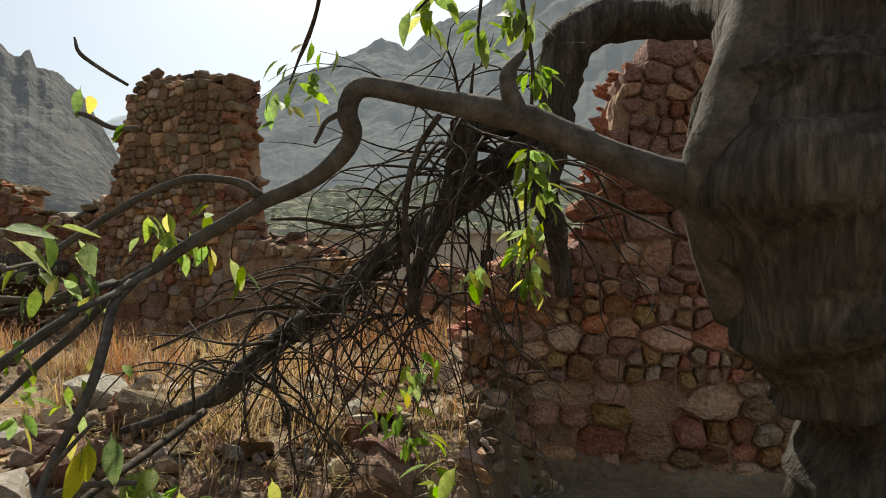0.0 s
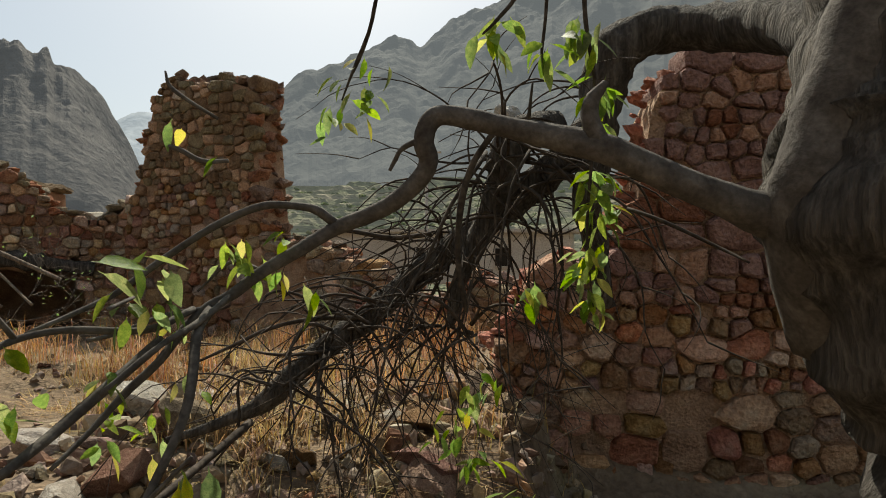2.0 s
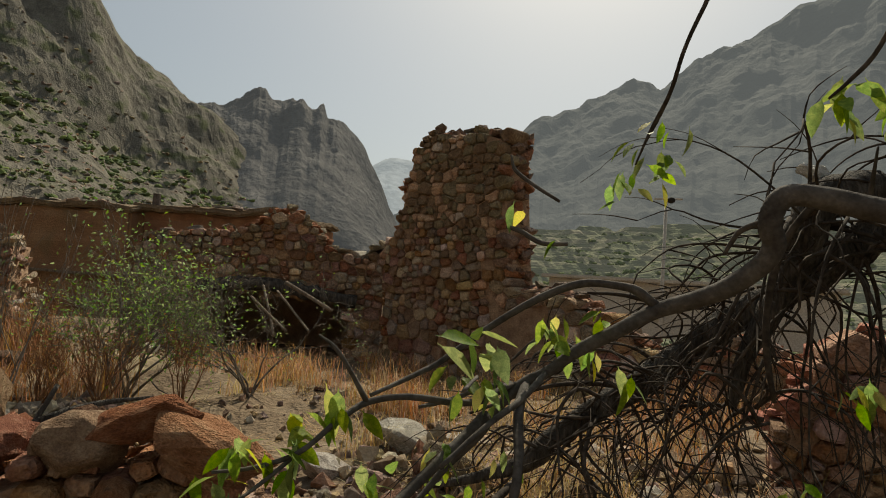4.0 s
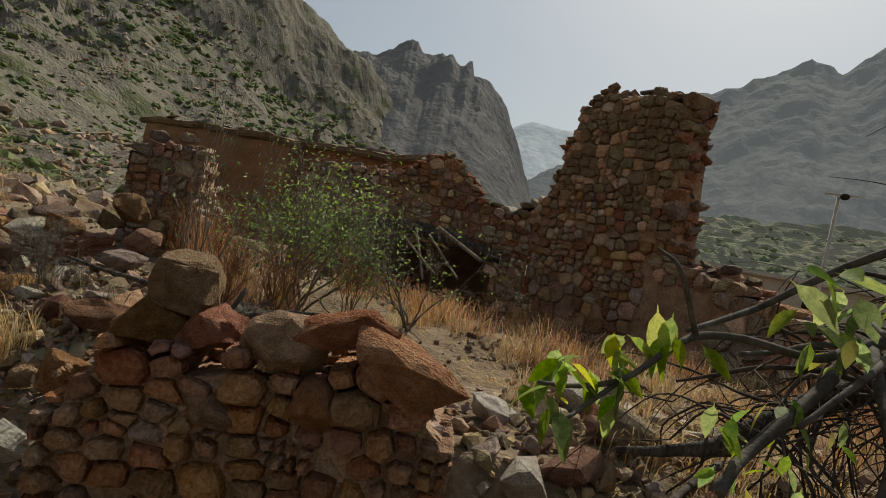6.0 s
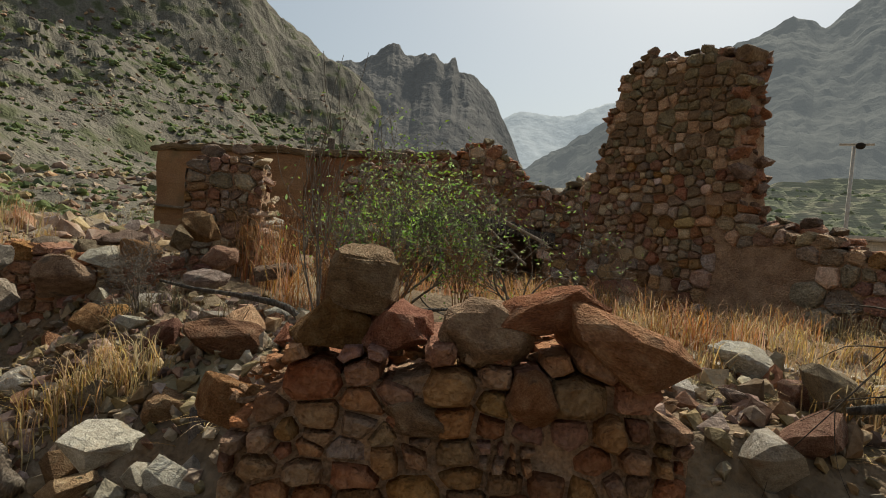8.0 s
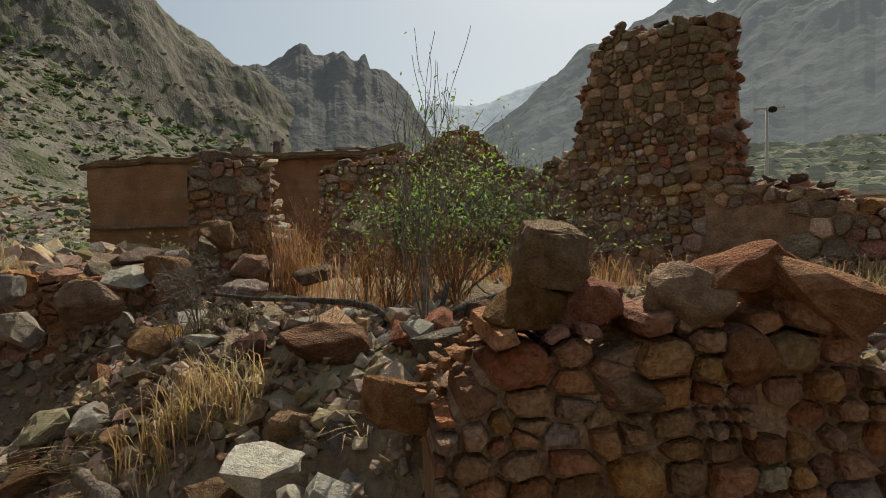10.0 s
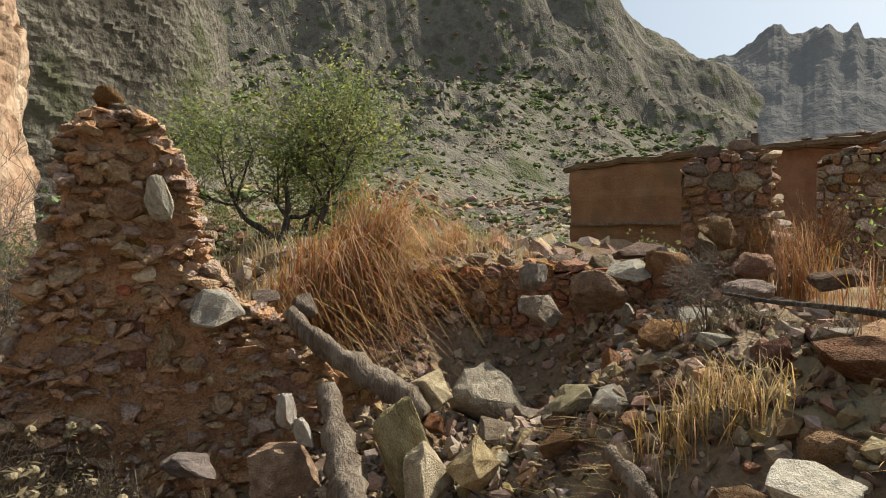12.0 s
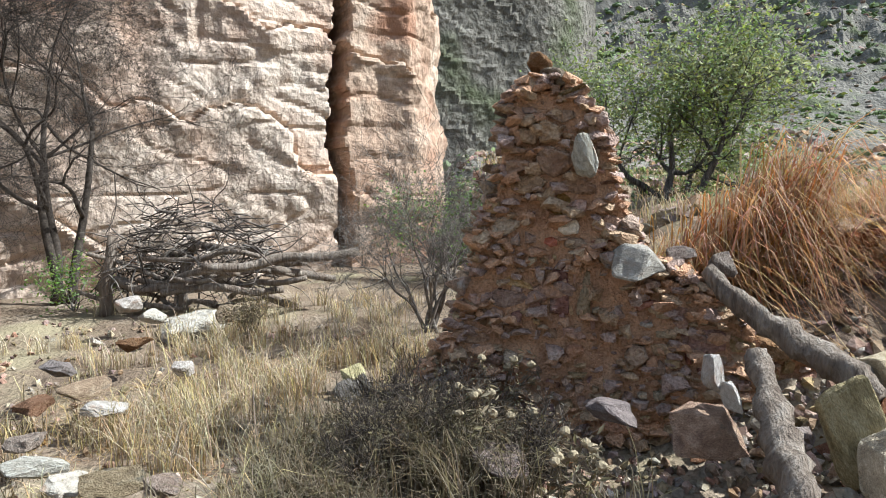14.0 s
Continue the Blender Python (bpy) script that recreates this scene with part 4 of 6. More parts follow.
rock_thing("boulder", (-2.88, 1.77, 0.99), (0.26, 0.26, 0.28), RED_STONE, 13, (10, 0, 10), 1, 0.7, "small reddish block under the perched boulder", n=15)
rock_thing("boulder", (-2.57, 1.89, 1.02), (0.38, 0.34, 0.31), RED_STONE, 14, (0, 5, 40), 0.9, 0.2, "rounded brown boulder set in the low wall", n=18)
rock_thing("boulder", (-2.40, 2.04, 1.11), (0.5, 0.34, 0.22), RED_STONE, 15, (5, -14, 33), 0.75, 0.7, "flat grey brown slab on top of the low wall", n=15)
rock_thing("boulder", (-2.15, 2.15, 1.01), (0.54, 0.37, 0.28), ORANGE_STONE, 16, (8, 20, 36), 0.8, 0.75, "large orange stone tilting off the low wall end", n=15)
rock_thing("boulder", (-2.36, 1.91, 0.81), (0.24, 0.2, 0.22), ORANGE_STONE, 17, (0, 35, 33), 0.8, 0.7, "diamond shaped orange stone in the low wall", n=15)
rock_thing("boulder", (-2.72, 1.74, 0.71), (0.3, 0.2, 0.18), RED_STONE, 18, (0, 6, 33), 0.8, 0.3, "oval red stone in the low wall", n=18)
rock_thing("boulder", (-3.56, 1.63, 0.63), (0.35, 0.3, 0.3), RED_STONE, 19, (0, 10, 20), 0.8, 0.6, "dull red stone at the foot of the low wall", n=15)
rock_thing("boulder", (-1.93, 3.52, 0.80), (0.36, 0.3, 0.28), PALE_STONE, 20, (0, 0, 20), 0.8, 0.6, "pale grey block on straw behind the wall", n=15)
rock_thing("boulder", (-2.12, 3.06, 0.69), (0.36, 0.25, 0.2), PALE_STONE, 21, (20, 20, 60), 0.7, 0.6, "grey flat stone leaning on the wall end", n=15)
rock_thing("boulder", (-1.76, 3.09, 0.65), (0.5, 0.2, 0.18), TAN_STONE, 22, (0, 30, 30), 0.7, 0.6, "long brown stone lying in rubble", n=15)
rock_thing("boulder", (-1.74, 3.98, 0.72), (0.3, 0.2, 0.14), PALE_STONE, 23, (0, 5, 80), 0.6, 0.6, "pale flat stone in the rubble", n=15)
rock_thing("boulder", (-1.53, 3.64, 0.71), (0.35, 0.3, 0.16), TAN_STONE, 24, (0, -5, 10), 0.6, 0.6, "tan flat stone in the rubble", n=15)
rock_thing("boulder", (-3.99, 1.30, 0.39), (0.3, 0.28, 0.22), PALE_STONE, 25, (0, 0, 10), 0.7, 0.7, "white weathered block below the rubble slope", n=15)
rock_thing("boulder", (-4.31, 2.12, 0.66), (0.52, 0.36, 0.34), RED_STONE, 40, (-20, -15, 0), 0.8, 0.6, "large red block in the rubble slope", n=15)
rock_thing("boulder", (-4.22, 1.86, 0.37), (0.38, 0.3, 0.32), RED_STONE, 41, (3, -8, 61), 0.8, 0.6, "red block low in the rubble slope", n=15)
rock_thing("boulder", (-3.88, 2.07, 0.45), (0.36, 0.32, 0.42), RED_STONE, 42, (-14, -1, 122), 0.8, 0.6, "upright red brown stone beside the wall", n=15)
rock_thing("boulder", (-3.58, 2.18, 0.72), (0.5, 0.34, 0.26), TAN_STONE, 43, (9, 6, 183), 0.8, 0.6, "tan faceted block beside the low wall", n=15)
rock_thing("boulder", (-3.99, 1.79, 0.33), (0.26, 0.26, 0.34), DARK_STONE, 44, (-8, 13, 244), 0.8, 0.6, "grey upright stone in the rubble", n=15)
rock_thing("boulder", (-3.53, 2.09, 0.46), (0.3, 0.26, 0.2), TAN_STONE, 45, (15, -10, 305), 0.8, 0.6, "brown stone with a sunlit top", n=15)
rock_thing("boulder", (-4.04, 2.40, 0.61), (0.3, 0.3, 0.3), DARK_STONE, 46, (-2, -3, 6), 0.8, 0.6, "dark stone between red blocks", n=15)
rock_thing("boulder", (-6.47, 2.40, 0.77), (0.46, 0.36, 0.4), TAN_STONE, 47, (-19, 4, 67), 0.8, 0.6, "large tan angular block on the rubble crest", n=15)
rock_thing("boulder", (-6.64, 2.01, 0.64), (0.4, 0.32, 0.3), TAN_STONE, 48, (4, 11, 128), 0.8, 0.6, "grey tan block on the rubble crest", n=15)
rock_thing("boulder", (-6.20, 2.81, 1.00), (0.34, 0.28, 0.22), RED_STONE, 49, (-13, -12, 189), 0.8, 0.6, "orange tapered stone on the rubble crest", n=15)
rock_thing("boulder", (-6.32, 3.48, 1.21), (0.4, 0.36, 0.32), RED_STONE, 50, (10, -5, 250), 0.8, 0.6, "rounded orange boulder against the pier", n=15)
rock_thing("boulder", (-5.90, 3.36, 0.97), (0.36, 0.3, 0.26), RED_STONE, 51, (-7, 2, 311), 0.8, 0.6, "red stone at the pier foot", n=15)
rock_thing("boulder", (-6.44, 2.68, 0.94), (0.36, 0.3, 0.14), PALE_STONE, 52, (16, 9, 12), 0.8, 0.6, "flat pale stone on the rubble crest", n=15)
rock_thing("boulder", (-5.71, 3.12, 0.83), (0.4, 0.3, 0.2), TAN_STONE, 53, (-1, -14, 73), 0.8, 0.6, "tan slab at the pier foot", n=15)
rock_thing("boulder", (-6.24, 3.23, 1.11), (0.26, 0.22, 0.26), TAN_STONE, 54, (-18, -7, 134), 0.8, 0.6, "grey tan stone before the pier", n=15)
rock_thing("boulder", (-6.96, 2.14, 0.87), (0.22, 0.2, 0.3), DARK_STONE, 55, (5, 0, 195), 0.8, 0.6, "small dark upright stone on the crest", n=15)
rock_thing("boulder", (-6.70, 2.99, 1.06), (0.4, 0.3, 0.14), TAN_STONE, 56, (-12, 7, 256), 0.8, 0.6, "flat stone slab on the crest", n=15)
rock_thing("boulder", (-5.62, 1.52, 0.28), (0.3, 0.26, 0.22), OLIVE_STONE, 58, (-6, -9, 18), 0.8, 0.6, "olive grey stone in the rubble", n=15)
rock_thing("boulder", (-5.35, 1.60, 0.31), (0.24, 0.22, 0.2), PALE_STONE, 59, (17, -2, 79), 0.8, 0.6, "pale stone in the rubble", n=15)
rock_thing("boulder", (-5.53, 2.36, 0.46), (0.25, 0.2, 0.18), TAN_STONE, 60, (0, 5, 140), 0.8, 0.6, "tan stone in the rubble", n=15)
rock_thing("boulder", (-5.27, 3.35, 0.91), (0.4, 0.3, 0.16), TAN_STONE, 61, (-17, 12, 201), 0.8, 0.6, "flat tan stone by the pier", n=15)
# stones about the jagged wall
rock_thing("boulder", (-6.82, -0.30, 0.77), (0.4, 0.34, 0.27), PALE_STONE, 80, (0, 10, 20), 0.85, 0.62, "white angular rock lodged in the jagged wall", n=15)
rock_thing("boulder", (-6.29, 0.04, 0.21), (0.16, 0.12, 0.3), PALE_STONE, 81, (0, 15, 0), 0.85, 0.62, "white flaking rock leaning on rubble", n=15)
rock_thing("boulder", (-6.22, 0.13, 0.10), (0.12, 0.1, 0.22), PALE_STONE, 82, (0, -25, 30), 0.85, 0.62, "grey rock flake leaning on rubble", n=15)
rock_thing("boulder", (-6.31, 0.03, -0.12), (0.46, 0.36, 0.3), TAN_STONE, 83, (0, 0, 80), 0.85, 0.62, "squarish brown block low in the jagged wall", n=15)
rock_thing("boulder", (-6.02, 0.64, 0.02), (0.30, 0.26, 0.74), OLIVE_STONE, 84, (10, -20, 10), 0.85, 0.62, "long yellowish slab tilted on the rubble", n=15)
rock_thing("boulder", (-5.80, 0.69, -0.10), (0.28, 0.3, 0.4), OLIVE_STONE, 85, (25, -30, 0), 0.85, 0.62, "yellowish angular block below the slab", n=15)
rock_thing("boulder", (-6.41, 1.42, 0.05), (0.55, 0.42, 0.42), TAN_STONE, 86, (20, 35, 20), 0.85, 0.62, "large grey tan block in the rubble", n=15)
rock_thing("boulder", (-6.41, 1.02, 0.20), (0.26, 0.24, 0.3), OLIVE_STONE, 87, (0, -20, 50), 0.85, 0.62, "olive grey stone above the slab", n=15)
rock_thing("boulder", (-5.69, 0.91, -0.04), (0.28, 0.26, 0.36), OLIVE_STONE, 88, (10, 30, 20), 0.85, 0.62, "tilted yellowish stone in the rubble", n=15)
rock_thing("boulder", (-5.67, 1.08, -0.14), (0.24, 0.22, 0.2), TAN_STONE, 89, (0, 0, 10), 0.85, 0.62, "brown stone in the rubble", n=15)
rock_thing("boulder", (-6.20, 0.94, 0.05), (0.2, 0.18, 0.16), RED_STONE, 90, (0, 10, 0), 0.85, 0.62, "small orange stone between slabs", n=15)
rock_thing("boulder", (-7.11, 0.33, 0.72), (0.2, 0.18, 0.24), TAN_STONE, 91, (0, 5, 40), 0.85, 0.62, "upright tan stone on the wall crest", n=15)
rock_thing("boulder", (-7.14, 0.07, 0.80), (0.24, 0.2, 0.12), TAN_STONE, 92, (0, 0, 0), 0.85, 0.62, "flat stone on the wall crest", n=15)
rock_thing("boulder", (-6.50, -0.47, -0.09), (0.36, 0.24, 0.16), DARK_STONE, 93, (0, 10, 85), 0.85, 0.62, "grey slab set in the wall foot", n=15)
rock_thing("boulder", (-6.90, -0.60, 1.46), (0.16, 0.12, 0.34), PALE_STONE, 94, (0, -14, 80), 0.85, 0.62, "pale upright slab set in the wall edge", n=15)
rock_thing("boulder", (-7.13, -0.76, 1.98), (0.3, 0.3, 0.2), TAN_STONE, 95, (0, 5, 40), 0.85, 0.2, "rounded capstone on the jagged wall", n=15)
rock_thing("boulder", (-7.18, -0.89, 2.09), (0.17, 0.2, 0.2), RED_STONE, 96, (0, 0, 20), 0.85, 0.62, "small reddish stone on the very top", n=15)
rock_thing("boulder", (-7.17, -1.03, 1.76), (0.3, 0.26, 0.2), TAN_STONE, 97, (0, 10, 70), 0.85, 0.62, "stone jutting out of the wall top", n=15)
rock_thing("boulder", (-6.14, -1.14, -0.26), (0.34, 0.3, 0.16), TAN_STONE, 98, (0, 10, 20), 0.85, 0.62, "flat stone under weeds before the wall", n=15)
rock_thing("boulder", (-7.68, -2.35, -0.49), (0.4, 0.34, 0.5), DARK_STONE, 99, (15, 10, 30), 0.85, 0.62, "grey boulder beside the path", n=15)
rock_thing("boulder", (-7.85, -2.41, -0.33), (0.26, 0.26, 0.3), OLIVE_STONE, 100, (0, 0, 0), 0.85, 0.62, "olive stone beside the grey boulder", n=15)
rock_thing("boulder", (-8.30, 3.11, 0.72), (0.26, 0.22, 0.34), DARK_STONE, 101, (0, 8, 0), 0.85, 0.62, "dark upright stone on the old low wall", n=15)
rock_thing("boulder", (-7.89, 2.89, 0.46), (0.5, 0.4, 0.3), TAN_STONE, 102, (0, 0, 40), 0.85, 0.62, "grey block at the old low wall", n=15)
# stones beside the path under the cliff
rock_thing("boulder", (-5.79, -3.49, -0.30), (0.34, 0.26, 0.12), PALE_STONE, 120, (-10, -10, 0), 0.8, 0.55, "flat pale stone beside the path", n=15)
rock_thing("boulder", (-6.14, -4.05, -0.22), (0.3, 0.24, 0.14), TAN_STONE, 121, (7, -1, 71), 0.8, 0.55, "flat tan stone beside the path", n=15)
rock_thing("boulder", (-5.73, -3.17, -0.26), (0.34, 0.3, 0.16), TAN_STONE, 122, (4, 8, 142), 0.8, 0.55, "tan stone half sunk in grass", n=15)
rock_thing("boulder", (-7.59, -3.79, -0.17), (0.22, 0.2, 0.18), PALE_STONE, 123, (1, -3, 213), 0.8, 0.55, "pale squarish stone in the grass", n=15)
rock_thing("boulder", (-8.02, -4.48, -0.10), (0.34, 0.26, 0.2), RED_STONE, 124, (-2, 6, 284), 0.8, 0.55, "reddish stone in the grass", n=15)
rock_thing("boulder", (-9.35, -5.37, 0.02), (0.34, 0.3, 0.26), PALE_STONE, 125, (-5, -5, 355), 0.8, 0.55, "grey stone heap block below the wood pile", n=15)
rock_thing("boulder", (-8.99, -4.89, -0.03), (0.3, 0.3, 0.2), PALE_STONE, 126, (-8, 4, 66), 0.8, 0.55, "grey block below the wood pile", n=15)
rock_thing("boulder", (-7.03, -4.27, -0.19), (0.4, 0.34, 0.14), TAN_STONE, 127, (9, -7, 137), 0.8, 0.55, "flat tan stone in the weeds", n=15)
rock_thing("boulder", (-7.38, -4.74, -0.13), (0.3, 0.3, 0.16), DARK_STONE, 128, (6, 2, 208), 0.8, 0.55, "grey stone in the weeds", n=15)
rock_thing("boulder", (-6.85, -4.00, -0.26), (0.3, 0.26, 0.16), PALE_STONE, 129, (3, -9, 279), 0.8, 0.55, "pale stone in the weeds", n=15)
rock_thing("boulder", (-6.62, -4.35, -0.18), (0.26, 0.22, 0.14), RED_STONE, 130, (0, 0, 350), 0.8, 0.55, "red stone in the weeds", n=15)
rock_thing("boulder", (-5.67, -2.86, -0.24), (0.24, 0.2, 0.12), TAN_STONE, 131, (-3, 9, 61), 0.8, 0.55, "tan stone at the path edge", n=15)
rock_thing("boulder", (-9.27, -4.20, -0.06), (0.26, 0.2, 0.26), TAN_STONE, 132, (-6, -2, 132), 0.8, 0.55, "small pointed stone before the logs", n=15)
rock_thing("boulder", (-9.78, -4.81, -0.33), (1.3, 0.9, 0.5), PALE_STONE, 133, (-9, 7, 203), 0.8, 0.55, "broad grey ledge of rock under the wood pile", n=15)
rock_thing("boulder", (-5.87, -3.75, -0.27), (0.4, 0.2, 0.14), PALE_STONE, 134, (8, -4, 274), 0.8, 0.55, "long pale stone beside the path", n=15)

# a rag caught on the dead limb
rock_thing("white_rag", (0.13, 3.09, 2.31), (0.16, 0.09, 0.10), material("rag_cloth", [(0.62, 0.60, 0.56), (0.78, 0.76, 0.72)], 20, bump=0.6), 333, (0, 15, 20), 0.8, 0.3, "white crumpled rag caught on the dead limb", "", n=20, rough=0.16)


# ---- logs ----
def log(name, points, label, mat=DEADWOOD, sides=18, knots=0.6, seed=0, category="log"):
    v, f = limb(points, 6, sides, knots, seed)
    return tagged(put(name, mesh_of(name, v, f, mat, True)), label, category, "old timbers")



log("weathered_log", [(-6.420, 0.310, 0.300, 0.060), (-6.210, 0.310, 0.120, 0.075), (-5.940, 0.270, -0.050, 0.085), (-5.730, 0.260, -0.200, 0.090), (-5.460, 0.270, -0.390, 0.085)], "grey twisted weathered beam sticking out of the rubble", seed=1)
log("weathered_log", [(-7.020, 0.210, 0.690, 0.050), (-6.840, 0.340, 0.530, 0.065), (-6.660, 0.560, 0.350, 0.080), (-6.430, 0.770, 0.200, 0.090), (-6.260, 0.880, 0.080, 0.070)], "brown weathered beam buried in rubble", seed=2)
log("weathered_log", [(-4.970, 1.280, 0.220, 0.035), (-4.750, 1.270, 0.140, 0.045), (-4.540, 1.250, 0.060, 0.045)], "grey split pole lying in the rubble", seed=3)
log("lintel_beam", [(-7.35, 7.75, 1.42, 0.09), (-6.6, 8.25, 1.5, 0.1), (-5.9, 8.75, 1.4, 0.1), (-5.35, 9.12, 1.3, 0.09)], "dark roof beam over the collapsed opening", BARK, seed=4)
log("fallen_pole", [(-5.790, 7.050, 1.360, 0.018), (-5.400, 6.920, 1.160, 0.017), (-5.000, 6.750, 0.990, 0.016)], "thin fallen roof pole under the opening", DEADWOOD, 8, 0.1, 10, "pole")
log("fallen_pole", [(-5.500, 7.390, 1.570, 0.028), (-5.050, 7.290, 1.410, 0.025), (-4.600, 7.140, 1.260, 0.022)], "thin fallen roof pole under the opening", DEADWOOD, 8, 0.1, 11, "pole")
log("fallen_pole", [(-5.600, 7.350, 1.450, 0.016), (-5.170, 7.130, 1.210, 0.016), (-4.740, 6.860, 1.000, 0.016)], "thin fallen roof pole under the opening", DEADWOOD, 8, 0.1, 12, "pole")
log("fallen_pole", [(-5.840, 7.350, 1.510, 0.018), (-5.550, 7.130, 1.180, 0.017), (-5.250, 6.860, 0.890, 0.016)], "thin fallen roof pole under the opening", DEADWOOD, 8, 0.1, 13, "pole")
log("dead_branch", [(-5.390, 2.480, 0.870, 0.010), (-5.120, 2.570, 0.840, 0.014), (-4.720, 2.620, 0.840, 0.017), (-4.350, 2.660, 0.810, 0.022), (-4.060, 2.630, 0.670, 0.025), (-3.890, 2.770, 0.780, 0.024), (-3.780, 2.990, 0.840, 0.019), (-3.580, 3.270, 0.870, 0.010)], "black dead branch lying over the rubble", BARK, 8, 0.2, 20, "branch")
log("dead_branch", [(-4.030, 2.590, 0.610, 0.020), (-3.960, 2.710, 0.720, 0.018), (-3.940, 2.860, 0.960, 0.014)], "black dead branch stub on the rubble", BARK, 8, 0.2, 21, "branch")


# ---- the tree in the foreground ----

TRUNK = [(1.2, 1.42, -0.15, 0.34), (1.17, 1.38, 0.3, 0.30), (1.12, 1.36, 0.8, 0.275), (1.07, 1.34, 1.15, 0.275), (1.02, 1.34, 1.38, 0.285), (0.92, 1.34, 1.53, 0.31), (0.86, 1.34, 1.68, 0.325), (0.86, 1.36, 1.85, 0.31), (0.93, 1.38, 2.1, 0.30), (1.05, 1.42, 2.6, 0.28), (1.25, 1.5, 3.4, 0.22), (1.3, 1.6, 4.2, 0.16)]
BRANCH = [(0.620, 1.380, 1.730, 0.075), (0.480, 1.340, 1.755, 0.046), (0.400, 1.330, 1.785, 0.036), (0.310, 1.330, 1.820, 0.033), (0.230, 1.330, 1.855, 0.032), (0.170, 1.330, 1.882, 0.031), (0.120, 1.360, 1.900, 0.032), (0.050, 1.380, 1.920, 0.027), (-0.030, 1.400, 1.940, 0.024), (-0.100, 1.420, 1.960, 0.024), (-0.170, 1.420, 1.970, 0.023), (-0.200, 1.420, 1.950, 0.023), (-0.210, 1.420, 1.910, 0.023), (-0.200, 1.430, 1.870, 0.022), (-0.220, 1.440, 1.830, 0.021), (-0.280, 1.460, 1.780, 0.020), (-0.340, 1.480, 1.750, 0.019), (-0.420, 1.490, 1.720, 0.018), (-0.500, 1.470, 1.670, 0.016), (-0.580, 1.450, 1.620, 0.014), (-0.640, 1.420, 1.570, 0.013), (-0.690, 1.400, 1.540, 0.012), (-0.730, 1.360, 1.490, 0.011), (-0.750, 1.300, 1.440, 0.009), (-0.800, 1.250, 1.380, 0.008), (-0.830, 1.200, 1.330, 0.006), (-0.860, 1.120, 1.280, 0.004)]
FORK = [(-0.420, 1.490, 1.730, 0.012), (-0.460, 1.480, 1.760, 0.011), (-0.500, 1.470, 1.770, 0.009), (-0.580, 1.450, 1.770, 0.009), (-0.670, 1.430, 1.730, 0.009), (-0.770, 1.400, 1.660, 0.008), (-0.860, 1.350, 1.580, 0.007), (-0.900, 1.300, 1.550, 0.006), (-0.960, 1.200, 1.510, 0.004)]
ARCH = [(1.130, 2.000, 2.280, 0.120), (1.120, 2.300, 2.450, 0.110), (1.090, 2.700, 2.600, 0.105), (0.920, 3.000, 2.690, 0.10), (0.760, 3.000, 2.680, 0.105), (0.600, 3.000, 2.580, 0.11), (0.550, 3.000, 2.430, 0.110), (0.540, 3.000, 2.270, 0.085), (0.510, 3.000, 2.080, 0.075), (0.480, 3.000, 1.870, 0.070), (0.570, 3.200, 1.660, 0.060), (0.630, 3.300, 1.370, 0.050)]
DEAD = [(0.580, 3.000, 2.370, 0.080), (0.480, 3.050, 2.180, 0.085), (0.320, 3.100, 2.040, 0.080), (0.130, 3.150, 1.880, 0.080), (-0.070, 3.200, 1.720, 0.075), (-0.260, 3.200, 1.580, 0.070), (-0.460, 3.150, 1.410, 0.065), (-0.610, 3.100, 1.290, 0.060), (-0.770, 3.050, 1.180, 0.055), (-0.910, 3.000, 1.060, 0.050), (-1.030, 2.950, 0.940, 0.045), (-1.240, 2.900, 0.850, 0.025), (-1.440, 2.850, 0.790, 0.015)]
DEAD2 = [(0.340, 3.100, 2.250, 0.090), (0.150, 3.000, 2.200, 0.085), (0.100, 3.000, 2.080, 0.080), (0.080, 3.050, 1.960, 0.070), (0.020, 3.100, 1.810, 0.060), (-0.110, 3.100, 1.520, 0.040), (-0.160, 3.100, 1.280, 0.020)]
